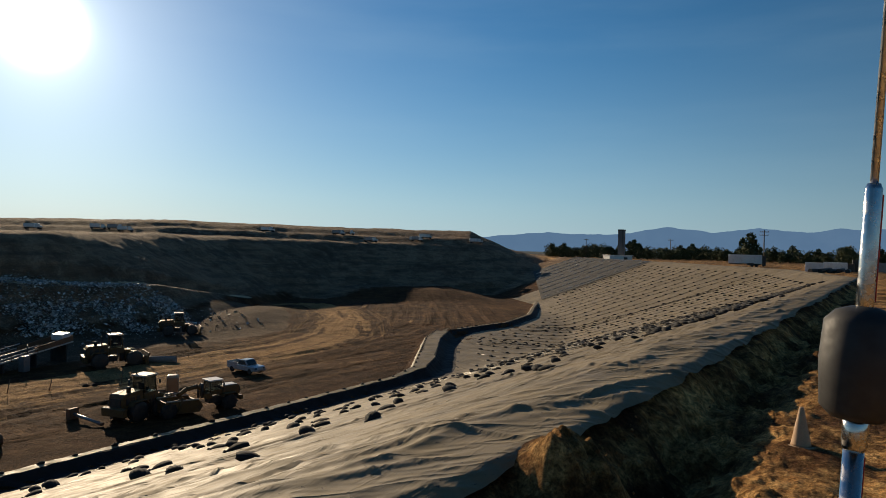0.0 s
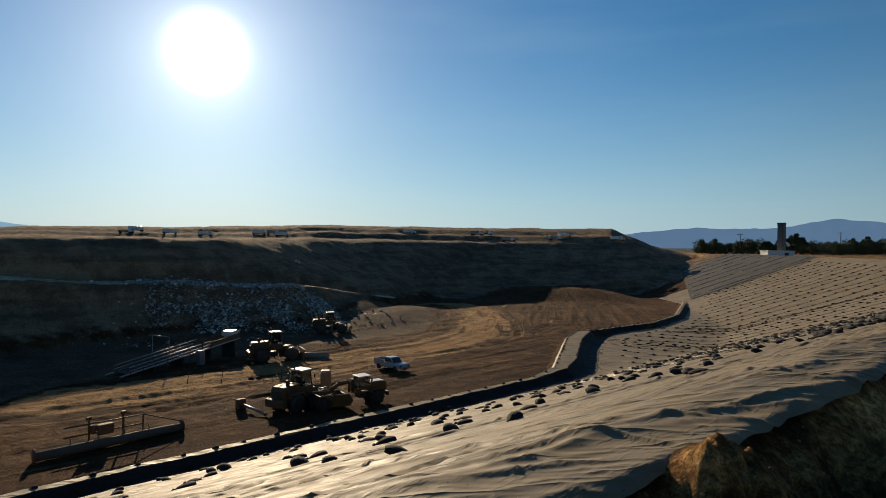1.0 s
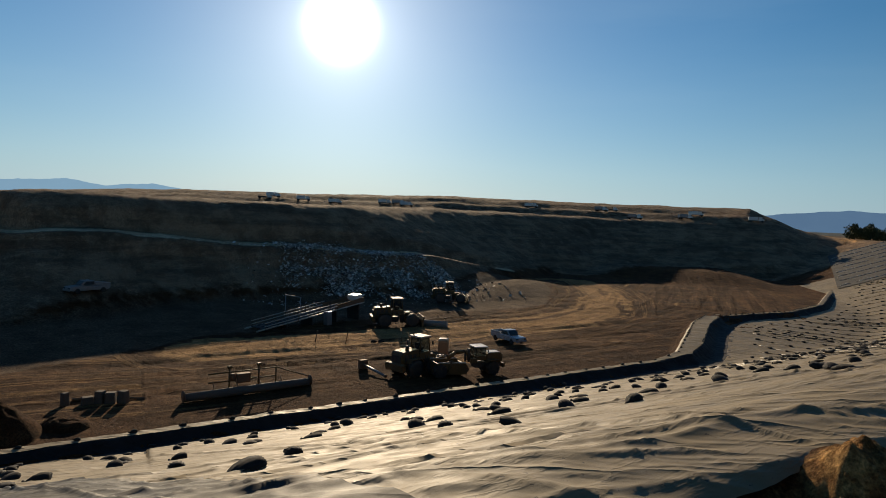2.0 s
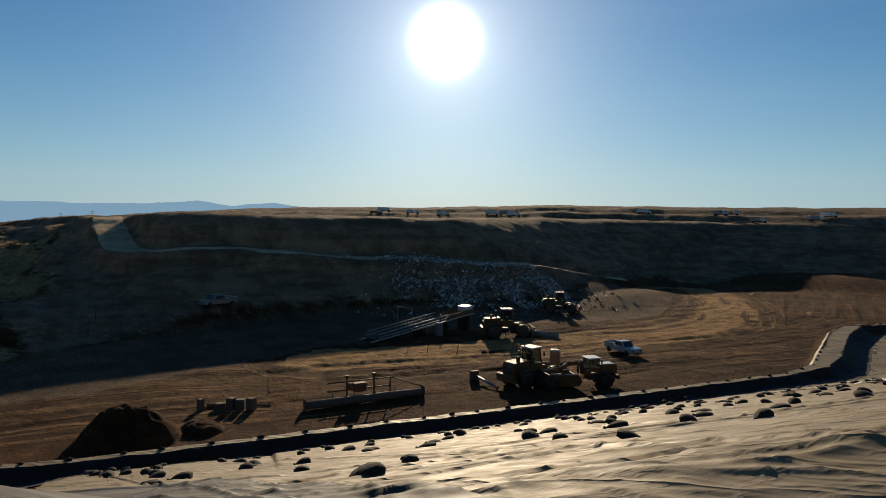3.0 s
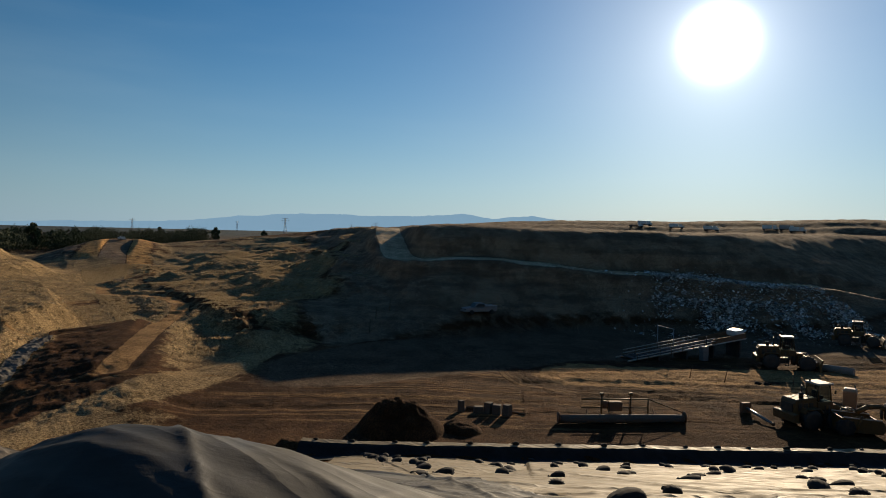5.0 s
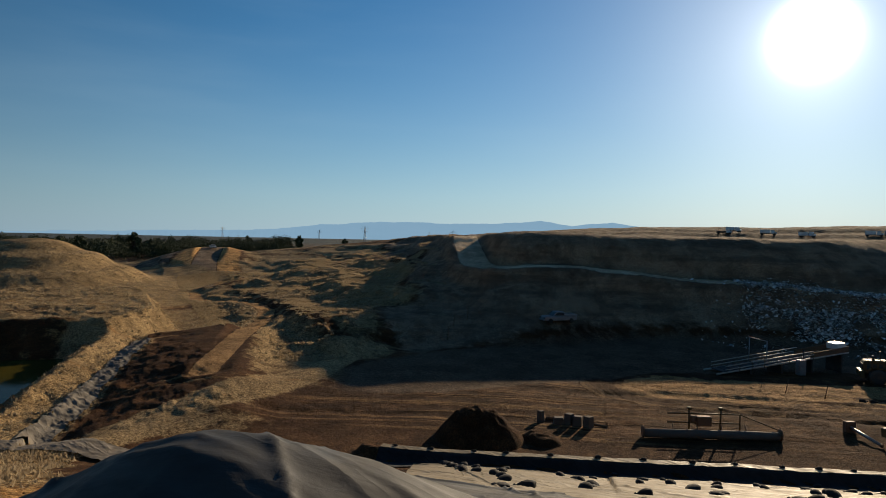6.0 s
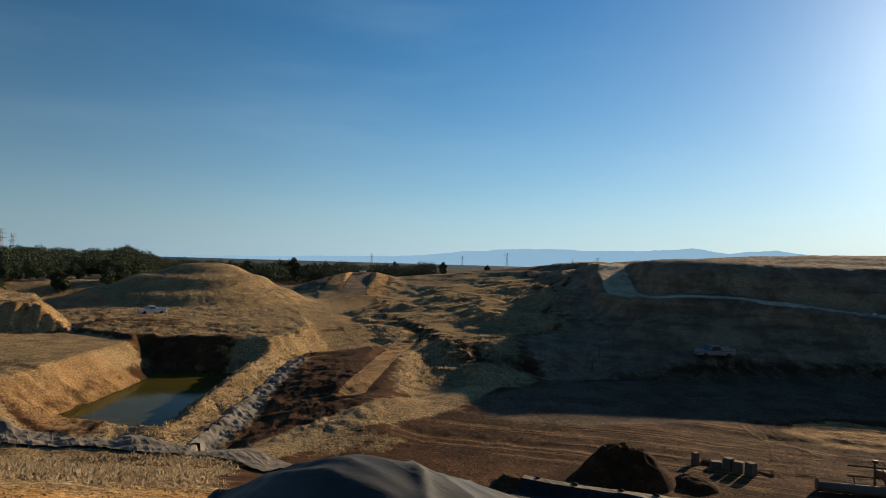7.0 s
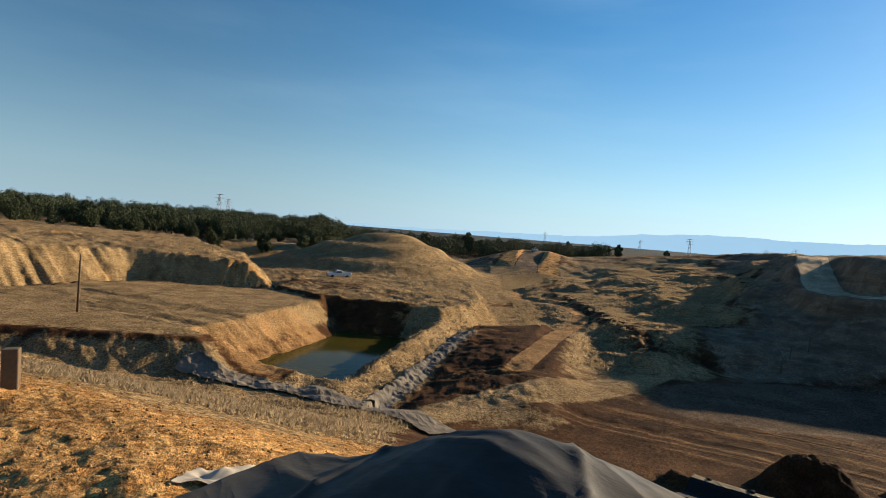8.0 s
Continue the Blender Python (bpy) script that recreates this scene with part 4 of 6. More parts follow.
def wheel_dozer(m, label, blade=3.9, group=""):
    """A big articulated pusher: tall engine housing behind, slim glazed cab, sloping nose and a blade in front (+x)."""
    ob = thing("wheel_dozer", label, "wheel dozer", m, group)
    hood = part("engine_hood", slab([(-3.75, 1.15), (-3.8, 2.45), (-3.6, 2.72), (-1.35, 2.85), (-1.2, 1.15)], 1.75, bevel=0.08), YELLOW, ob)
    part("grille", block(0.06, 1.3, 1.0, (-3.82, 0, 1.85), bevel=0.01), DARK_STEEL, hood, "dark radiator grille")
    for y in (-0.9, 0.9):
        for x in (-3.2, -2.6, -2.0):
            part("louvre", block(0.42, 0.04, 0.7, (x, y, 2.05), bevel=0.01), DARK_STEEL, hood)
    part("air_cleaner", turned([(0.05, 0), (0.2, 0.03), (0.2, 0.35), (0.24, 0.38), (0.24, 0.5), (0.08, 0.56)], 14, pose(-2.7, -0.4, 2.76)), DARK_STEEL, ob)
    part("exhaust", tube((-1.9, 0.4, 2.7), (-1.9, 0.4, 3.75), 0.085, 10), DARK_STEEL, ob)
    part("rear_frame", block(3.4, 1.1, 0.7, (-1.9, 0, 1.0)), DARK_STEEL, ob)
    part("counterweight", slab([(-4.15, 0.75), (-4.2, 1.5), (-3.75, 1.6), (-3.6, 0.75)], 2.7, bevel=0.06), YELLOW, ob)
    part("joint", turned([(0.25, 0.5), (0.32, 0.6), (0.32, 1.7), (0.25, 1.8)], 14, pose(0.45, 0, 0)), DARK_STEEL, ob)
    part("nose", slab([(0.7, 0.75), (0.75, 2.05), (1.35, 2.0), (2.75, 1.1), (2.7, 0.65)], 1.05, bevel=0.06), YELLOW, ob)
    # cab
    c = part("cab_floor", block(1.75, 1.65, 0.75, (-0.35, 0, 2.05), bevel=0.06), YELLOW, ob)
    for x, lean in ((-1.05, 0.0), (0.4, -0.18)):
        for y in (-0.72, 0.72):
            part("cab_post", tube((x, y, 2.4), (x + lean, y * 0.95, 3.95), 0.065, 8), YELLOW, c)
    part("glass", slab([(-1.02, 2.45), (-1.02, 3.9), (0.2, 3.9), (0.37, 2.45)], 1.36, bevel=0.01), GLASS, c, "greenish cab glass")
    part("seat", slab([(-0.85, 2.5), (-0.9, 3.35), (-0.72, 3.35), (-0.62, 2.85), (-0.1, 2.85), (-0.1, 2.5)], 0.55), RUBBER, c)
    part("roof", slab([(-1.25, 3.95), (-1.2, 4.1), (0.35, 4.12), (0.5, 4.0), (0.48, 3.93)], 1.8, bevel=0.04), PALE_STEEL, c, "pale dusty cab roof")
    part("beacon", turned([(0.02, 0), (0.08, 0.01), (0.07, 0.14), (0.02, 0.17)], 10, pose(-0.9, 0.5, 4.1)), YELLOW, c)
    for y in (-0.7, 0.7):
        part("work_light", block(0.1, 0.22, 0.14, (0.48, y, 4.02), bevel=0.02), GLASS, c)
        part("mirror", block(0.05, 0.2, 0.36, (0.42, y * 1.6, 3.35), bevel=0.02), DARK_STEEL, c)
    for x in (-2.3, 1.75):
        for y in (-1.2, 1.2):
            wheel("wheel", 0.95, 0.78, (x, y, 0.95), ob, 18, True)
    for y in (-1.2, 1.2):
        part("fender", slab([(-3.3, 1.65), (-3.05, 2.02), (-1.55, 2.02), (-1.2, 1.6), (-1.25, 1.52), (-1.62, 1.92), (-3.0, 1.92), (-3.22, 1.6)], 0.8, Matrix.Translation((0, y, 0)), 0.02), YELLOW, ob)
        lad = part("ladder", tube((-0.75, y * 1.12, 0.5), (-0.75, y * 1.02, 2.2), 0.035, 6), DARK_STEEL, ob)
        part("ladder_rail", tube((-0.35, y * 1.12, 0.5), (-0.35, y * 1.02, 2.2), 0.035, 6), DARK_STEEL, lad)
        for z in (0.55, 0.9, 1.25, 1.6):
            part("rung", block(0.4, 0.12, 0.04, (-0.55, y * 1.1, z), bevel=0.01), DARK_STEEL, lad)
        part("handrail", tube((-1.3, y * 0.85, 2.85), (-3.5, y * 0.85, 3.2), 0.025, 6), YELLOW, ob)
        part("push_arm", tube((1.2, y * 0.62, 0.75), (3.0, y * 0.85, 0.5), 0.13, 8), DARK_STEEL, ob)
        part("lift_ram", tube((1.7, y * 0.4, 1.6), (3.05, y * 0.7, 1.15), 0.07, 8), PALE_STEEL, ob)
    part("blade", slab([(2.95, 0.1), (3.35, 0.06), (3.22, 0.6), (3.25, 1.1), (3.42, 1.55), (3.25, 1.6), (3.05, 1.1), (3.0, 0.6)], blade), YELLOW, ob)
    return ob


def scraper(m):
    """A motor scraper heading +x: tractor with cab, gooseneck over the bowl, wheels fore and aft."""
    ob = thing("motor_scraper", "dusty yellow motor scraper with white cab roof on the pit floor", "scraper", m)
    part("hood", block(2.2, 1.5, 1.15, (3.0, 0, 1.95), bevel=0.12, taper=0.93), YELLOW, ob)
    part("hood_top", block(1.5, 1.2, 0.08, (3.0, 0, 2.56), bevel=0.03), WHITE, ob, "pale dusty hood top")
    part("tractor_frame", block(3.4, 1.2, 0.7, (2.2, 0, 1.15)), DARK_STEEL, ob)
    part("bumper", block(0.3, 1.9, 0.5, (4.2, 0, 1.0)), YELLOW, ob)
    cab(1.15, 1.75, ob, 1.4, 1.6, 1.5)
    for y in (-1.1, 1.1):
        wheel("front_wheel", 0.82, 0.62, (2.6, y, 0.82), ob, 16)
        wheel("rear_wheel", 0.82, 0.62, (-4.3, y, 0.82), ob, 16)
    neck = bmesh.new()
    arc = [(0.3, 1.5), (0.1, 2.3), (-0.7, 2.75), (-1.9, 2.65), (-2.9, 2.05)]
    for (x0, z0), (x1, z1) in zip(arc, arc[1:]):
        tube((x0, 0, z0), (x1, 0, z1), 0.24, 10, neck)
    part("gooseneck", neck, YELLOW, ob)
    for y in (-1.25, 1.25):
        part("bowl_side", slab([(-4.6, 0.45), (-1.0, 0.3), (-0.6, 0.9), (-1.1, 1.6), (-3.2, 1.95), (-4.7, 1.8)], 0.12, Matrix.Translation((0, y, 0))), YELLOW, ob)
        part("draft_arm", tube((-2.9, y * 1.04, 2.05), (-3.4, y * 1.06, 0.7), 0.13, 8), YELLOW, ob)
    part("bowl_floor", block(3.6, 2.4, 0.15, (-2.7, 0, 0.45)), RUST, ob)
    part("tailgate", block(0.2, 2.4, 1.3, (-4.6, 0, 1.1)), YELLOW, ob)
    part("apron", slab([(-0.9, 0.35), (-0.6, 0.9), (-1.0, 1.5), (-1.15, 1.45), (-0.85, 0.9), (-1.05, 0.4)], 2.4), YELLOW, ob)
    bm = bmesh.new()
    for x, y, h in ((0.0, 0.4, 3.0), (-0.25, -0.3, 3.1), (-0.5, 0.1, 2.7)):
        tube((x, y, 1.5), (x, y, h), 0.14, 10, bm)
    part("lift_cylinder", bm, DARK_STEEL, ob)
    part("exhaust", tube((2.2, -0.5, 2.4), (2.2, -0.5, 3.1), 0.07, 8), DARK_STEEL, ob)
    part("grille", block(0.06, 1.2, 0.85, (4.12, 0, 1.9), bevel=0.01), DARK_STEEL, ob)
    part("hydraulic_tank", block(0.8, 0.5, 0.6, (0.2, -0.75, 1.75), bevel=0.06), YELLOW, ob)
    for y in (-1.1, 1.1):
        part("fender", slab([(1.65, 1.5), (1.9, 1.82), (3.3, 1.82), (3.55, 1.5), (3.48, 1.44), (3.25, 1.74), (1.95, 1.74), (1.72, 1.44)], 0.7, Matrix.Translation((0, y, 0)), 0.02), YELLOW, ob)
        part("step", block(0.45, 0.2, 0.06, (1.2, y * 1.05, 0.75), bevel=0.01), DARK_STEEL, ob)
        # pale rim: sunlight on the bowl's upper edge, put in as a part
        part("bowl_rim", tube((-4.6, y * 1.14, 1.85), (-1.1, y * 1.14, 1.66), 0.08, 8), PALE_STEEL, ob, "pale bowl rim drawn for its sunlit edge")
        part("mirror", block(0.05, 0.2, 0.3, (1.95, y * 0.95, 2.9), bevel=0.02), DARK_STEEL, ob)
    return ob


def pickup(m, paint, label, name="pickup_truck"):
    ob = thing(name, label, "pickup truck", m)
    part("body", slab([(-2.75, 0.55), (-2.75, 1.05), (0.55, 1.08), (0.62, 1.12), (2.4, 1.05), (2.7, 0.95), (2.75, 0.5), (2.3, 0.42), (-2.3, 0.42)], 1.9, bevel=0.06), paint, ob)
    part("bed", block(1.9, 1.6, 0.06, (-1.75, 0, 1.07), bevel=0.01), DARK_STEEL, ob)
    for y in (-0.9, 0.9):
        part("bed_side", block(2.1, 0.1, 0.28, (-1.7, y, 1.2), bevel=0.03), paint, ob)
        part("bed_rail", block(2.1, 0.06, 0.04, (-1.7, y, 1.36), bevel=0.01), WHITE, ob)
    part("tailgate", block(0.08, 1.8, 0.5, (-2.74, 0, 1.1), bevel=0.02), paint, ob)
    c = part("cabin", slab([(-0.75, 1.1), (-0.55, 1.75), (0.65, 1.78), (1.3, 1.12)], 1.62, bevel=0.05), paint, ob)
    part("window", slab([(-0.6, 1.2), (-0.46, 1.62), (0.55, 1.65), (0.98, 1.2)], 1.66, bevel=0.01), GLASS, c, "dark side window")
    part("windscreen", slab([(0.72, 1.7), (1.26, 1.16), (1.32, 1.16), (0.78, 1.72)], 1.36, bevel=0.005), GLASS, c, "dark windscreen")
    for x in (-1.75, 1.75):
        for y in (-0.85, 0.85):
            t = part("wheel", turned([(0.18, -0.12), (0.36, -0.12), (0.39, -0.06), (0.39, 0.06), (0.36, 0.12), (0.18, 0.12)], 18, pose(x, y, 0.39, 90, 0, 0)), RUBBER, ob)
            part("rim", turned([(0.02, -0.1), (0.22, -0.11), (0.22, 0.11), (0.02, 0.1)], 12, pose(x, y, 0.39, 90, 0, 0)), GREY, t)
    part("bumper", block(0.15, 1.85, 0.22, (2.78, 0, 0.55)), GREY, ob)
    for y in (-0.7, 0.7):
        part("headlight", block(0.06, 0.35, 0.2, (2.74, y, 0.82), bevel=0.02), GLASS, ob)
    return ob


def heading(x, y, dx, dy, z=None):
    """A pose on the ground with +x along (dx, dy)."""
    return pose(x, y, height(x, y) if z is None else z, 0, 0, math.degrees(math.atan2(dy, dx)))


wheel_dozer(heading(-27.2, 60.2, 0.35, 0.94) @ Matrix.Scale(0.95, 4), "dusty yellow wheel dozer with lowered blade on the pit floor", 3.6)
scraper(heading(-22.6, 61.8, 0.68, 0.73) @ Matrix.Scale(0.86, 4))
pickup(heading(-24.2, 80.6, 0.84, -0.54) @ Matrix.Scale(0.93, 4), plain("silver_blue_paint", (0.45, 0.52, 0.56), 0.3, 0.2), "silver pickup truck parked on the brown pit floor")
wheel_dozer(heading(-41.6, 83.5, 0.8, 0.6), "dusty wheel dozer with pale roof parked by the refuse", 4.0)
wheel_dozer(heading(-44.4, 110.5, 0.9, 0.45) @ Matrix.Scale(0.92, 4), "dusty wheel dozer working beside the refuse heap", 4.0)


def portable_toilet(m):
    ob = thing("portable_toilet", "faded orange portable toilet with pale roof on the pit floor", "portable toilet", m)
    part("wall", block(1.12, 1.12, 2.0, (0, 0, 1.1), bevel=0.16), ORANGE_TANK, ob)
    part("base", block(1.2, 1.2, 0.14, (0, 0, 0.09)), DARK_STEEL, ob)
    part("roof", block(1.18, 1.18, 0.28, (0, 0, 2.2), bevel=0.12, taper=0.8), plain("pale_poly", (0.6, 0.45, 0.3), 0.5), ob, "pale domed roof")
    part("door", block(0.74, 0.05, 1.75, (0, -0.57, 1.1), bevel=0.02), ORANGE_TANK, ob)
    part("vent_pipe", tube((0.35, 0.4, 2.2), (0.35, 0.4, 2.6), 0.05, 8), DARK_STEEL, ob)
    return ob


portable_toilet(heading(-27.6, 66.8, 0.9, 0.3))
culvert = part("culvert_pipe", turned([(0.36, -2.6), (0.46, -2.6), (0.46, 2.6), (0.36, 2.6)], 20, pose(0, 0, 0.42, 0, 90, 0)), plain("pale_concrete", (0.3, 0.28, 0.25), 0.85))
culvert.matrix_world = heading(-37.8, 86.0, 0.95, 0.1)
tagged(culvert, "pale grey pipe lying on the dirt beside the dozer", "pipe")


def tipper(m):
    """A trailer tipper: a sloping ramp (+x upwards) with rails, deck walls, a goal-post frame and a power cabin."""
    ob = thing("trailer_tipper", "white trailer tipper with sloping ramp and railings", "tipper", m)
    lift = lambda x: 0.35 + max(0, x + 10) * 0.13
    for y in (-1.6, 1.6):
        part("ramp_beam", tube((-11.5, y, 0.15), (10, y, lift(10)), 0.13, 8), PALE_STEEL, ob)
        bm = bmesh.new()
        for h in (0.55, 1.05):
            tube((-10.2, y * 1.08, h + 0.2), (4, y * 1.08, h + lift(4)), 0.065, 6, bm)
        part("handrail", bm, PALE_STEEL, ob)
        for x in np.arange(-10, 4.1, 2.0):
            part("rail_post", tube((x, y * 1.08, lift(x) - 0.15), (x, y * 1.08, lift(x) + 1.05), 0.05, 6), YELLOW, ob)
        part("deck_wall", slab([(3.5, lift(3.5)), (10, lift(10)), (10, lift(10) + 0.9), (3.5, lift(3.5) + 0.8)], 0.12, Matrix.Translation((0, y, 0))), RUST, ob)
    for x in np.arange(-10, 9.9, 1.0):
        part("deck_plank", block(0.85, 3.0, 0.1, (x, 0, lift(x) + 0.1), (0, -7.4, 0)), RUBBER, ob)
    part("trailer_end", block(1.6, 2.2, 0.9, (9.3, 0, lift(9.3) + 0.9), (0, -7, 0), 0.1), WHITE, ob, "bright white box at the ramp's upper end")
    part("power_cabin", block(1.0, 1.0, 2.2, (1.2, -2.6, 1.1), bevel=0.08), GREY, ob)
    part("stack", tube((1.6, -2.6, 2.3), (1.6, -2.6, 3.6), 0.09, 8), DARK_STEEL, ob)
    for y in (-2.0, 2.0):
        part("frame_post", tube((-2.0, y + 2.5, 0), (-2.0, y + 2.5, 4.4), 0.07, 8), GREY, ob)
    part("frame_beam", tube((-2.0, 0.4, 4.4), (-2.0, 4.6, 4.4), 0.07, 8), GREY, ob)
    for x in (-6, -1, 4, 9):
        part("leg", block(0.3, 3.0, lift(x), (x, 0, lift(x) / 2 - 0.05)), DARK_STEEL, ob)
    return ob


tipper(heading(-52.5, 77.5, 0.30, 0.95) @ Matrix.Scale(0.87, 4))


def tarp_spool(m):
    """A long spool of rolled cover sheet with a frame and motor on it, along x."""
    ob = thing("tarp_spool", "long dusty tarp spool with yellow frame lying on the floor", "tarp spool", m)
    part("rolled_tarp", turned([(0.22, -5.6), (0.34, -5.5), (0.38, -2.0), (0.35, 0), (0.38, 2.0), (0.34, 5.5), (0.22, 5.6)], 18, pose(0, 0, 0.38, 0, 90, 0)), plain("rolled_cloth", (0.13, 0.11, 0.09), 0.85), ob)
    for x in (-5.6, 5.6):
        part("end_plate", turned([(0.1, -0.04), (0.5, -0.04), (0.5, 0.04), (0.1, 0.04)], 14, pose(x, 0, 0.5, 0, 90, 0)), RUST, ob)
    for x in (-1.6, 1.0):
        part("frame_post", tube((x, 0.7, 0.1), (x, 0.7, 2.3), 0.09, 8), YELLOW, ob)
        part("post_head", block(0.35, 0.3, 0.22, (x, 0.7, 2.35)), YELLOW, ob)
    part("end_post", tube((2.6, 0.7, 0.1), (2.6, 0.7, 1.9), 0.07, 8), YELLOW, ob)
    for z in (1.15, 1.9):
        part("rail", tube((-3.4, 0.7, z), (2.6, 0.7, z), 0.06, 8), YELLOW, ob)
    part("brace", tube((2.6, 0.7, 1.9), (5.6, 0.5, 0.8), 0.05, 8), YELLOW, ob)
    part("motor", block(1.2, 0.7, 0.8, (-0.4, 0.75, 1.3), bevel=0.08), RUST, ob)
    part("fuel_tank", turned([(0.2, 0), (0.24, 0.05), (0.24, 0.5), (0.1, 0.56)], 12, pose(-1.3, 0.75, 1.2)), RUST, ob)
    for x in (-3, -1, 1, 3):
        part("foot", tube((x, 0.7, 1.15), (x, -0.2, 0.05), 0.05, 6), RUST, ob)
    return ob


tarp_spool(heading(-36.5, 44.8, 0.5, 0.87))

for k, (x, y, sx, sy, sz, turn) in enumerate(((-43.3, 37.6, 0.7, 0.7, 1.0, 10), (-44.1, 37.1, 0.8, 0.7, 0.9, 35), (-44.9, 36.8, 0.7, 0.7, 1.05, 20), (-45.6, 36.2, 0.9, 0.7, 0.7, 60), (-46.9, 35.2, 0.5, 0.5, 1.1, 5))):
    b = part("concrete_block", block(sx, sy, sz, (0, 0, sz / 2 - 0.04), bevel=0.06, taper=0.92), CONCRETE)
    b.matrix_world = pose(x, y, height(x, y), 0, 0, turn)
    tagged(b, "weathered concrete block standing on the brown dirt", "concrete block", "concrete blocks")
for k, (x0, y0, x1, y1) in enumerate(((-45.2, 38.3, -42.4, 38.9), (-47.4, 36.2, -45.4, 38.0))):
    b = part("timber_beam", tube((x0, y0, height(x0, y0) + 0.1), (x1, y1, height(x1, y1) + 0.1), 0.12, 8), TIMBER)
    tagged(b, "grey timber beam lying on the dirt", "beam", "beams by the blocks")


def drawbar(m):
    ob = thing("tow_bar", "rusty steel tow bar lying on the dirt", "tow bar", m)
    part("bar", tube((-1.8, 0, 0.55), (1.9, 0, 0.12), 0.13, 10), GREY, ob)
    part("bracket", block(0.5, 0.9, 1.0, (-1.8, 0, 0.5), bevel=0.05), RUST, ob)
    part("hook", turned([(0.05, 0), (0.16, 0.05), (0.16, 0.2), (0.05, 0.25)], 10, pose(1.9, 0, 0.1, 0, 90, 0)), RUST, ob)
    return ob


drawbar(heading(-30.9, 56.6, 0.9, -0.42))


def soil_heap(x0, y0, rx, ry, h, seed, label):
    a, r = np.meshgrid(np.linspace(0, 2 * math.pi, 73), np.linspace(0, 1.15, 34))
    X, Y = x0 + np.cos(a) * r * rx, y0 + np.sin(a) * r * ry
    shape = np.clip(1 - r * r, 0, 1) ** 0.9 * (1 + 0.22 * rough_ground(X * 0.5, Y * 0.5, seed, 4, 0.55)) + 0.06 * rough_ground(X * 2.2, Y * 2.2, seed + 9, 3) * np.clip(1.1 - r, 0, 1)
    Z = land(X, Y) + EYE + h * shape - 0.1 * step(0.95, 1.15, r) - 0.02
    vals = {k: np.zeros(X.shape) for k in ("pale", "grass", "orange")}
    vals["dark"] = np.full(X.shape, 0.25)
    return tagged(sheet("dirt_mound", X, Y, Z, SOIL, False, vals), label, "dirt mound")


soil_heap(-45.0, 27.6, 3.9, 3.6, 2.25, 81, "heap of loose dark brown soil on the pit floor")
soil_heap(-42.3, 31.8, 2.0, 1.6, 0.7, 83, "low heap of spilled brown soil")


def flat_truck(m, box, label, group="trucks on the far road"):
    """A small lorry: cab, bonnet, box, wheels."""
    ob = thing("truck", label, "truck", m, group)
    part("chassis", block(6.4, 0.9, 0.3, (0, 0, 0.75)), DARK_STEEL, ob)
    part("cargo_box", block(4.0, 2.3, 1.6 if box is not DARK_STEEL else 0.5, (-1.2, 0, 1.75 if box is not DARK_STEEL else 1.2), bevel=0.06), box, ob)
    c = part("cab", block(1.6, 2.1, 1.7, (1.8, 0, 1.6), bevel=0.15, taper=0.9), WHITE, ob)
    part("windscreen", block(0.06, 1.7, 0.65, (2.56, 0, 2.0), (0, -6, 0), bevel=0.01), GLASS, c)
    part("bonnet", block(1.0, 1.9, 0.8, (2.9, 0, 1.15), bevel=0.12), WHITE, ob)
    for x in (-2.3, 2.6):
        for y in (-1.0, 1.0):
            part("wheel", turned([(0.1, -0.15), (0.46, -0.15), (0.5, 0), (0.46, 0.15), (0.1, 0.15)], 14, pose(x, y, 0.5, 90, 0, 0)), RUBBER, ob)
    return ob


pickup(heading(-79.8, 63.2, -0.2, -0.98), GREY, "dusty grey pickup truck below the dark slope")
for az_, d_, dx, dy, box in ((38.3, 268, 0.8, 0.6, DARK_STEEL), (37.6, 271, 0.9, 0.3, WHITE), (35.1, 268, 0.7, 0.6, WHITE), (32.4, 266, 1, 0.2, WHITE), (28.1, 266, 0.9, 0.5, WHITE), (26.9, 266, 0.9, 0.5, GREY),
                             (26.2, 264, 0.9, 0.5, WHITE), (15.2, 276, 1, 0, WHITE), (9.2, 270, 0.9, -0.3, GREY), (8.4, 274, 1, 0.1, DARK_STEEL), (6.4, 258, 1, 0, GREY), (2.4, 264, 0.8, 0.5, GREY), (1.6, 268, 1, 0, WHITE), (-2.9, 270, 1, 0, WHITE)):
    x, y = -math.sin(radians(az_)) * d_, math.cos(radians(az_)) * d_
    flat_truck(heading(x, y, dx, dy) @ Matrix.Scale(0.82, 4), box, "small truck parked on the far upper road")

# refuse
def refuse_shader():
    s = Shader("refuse", 0.62, 0, 0.4)
    r = s.island()
    # many near-white scraps: pale plastic, and sun glints put into the colour
    c = s.mix(s.ramp(r, 0.0, 0.6), (0.16, 0.14, 0.12), (0.58, 0.54, 0.48))
    c = s.mix(s.ramp(r, 0.62, 0.68), c, (0.86, 0.84, 0.80))
    c = s.mix(s.ramp(r, 0.92, 0.94), c, (0.22, 0.24, 0.26))
    s.colour(c)
    return s.m


def scrap(seed):
    r = np.random.RandomState(seed)
    v = [(x + r.uniform(-0.15, 0.15), y + r.uniform(-0.15, 0.15), r.uniform(-0.14, 0.3)) for x in (-0.5, 0, 0.5) for y in (-0.4, 0.4)]
    f = [(0, 2, 3, 1), (2, 4, 5, 3)]
    return np.array(v), np.array(f)


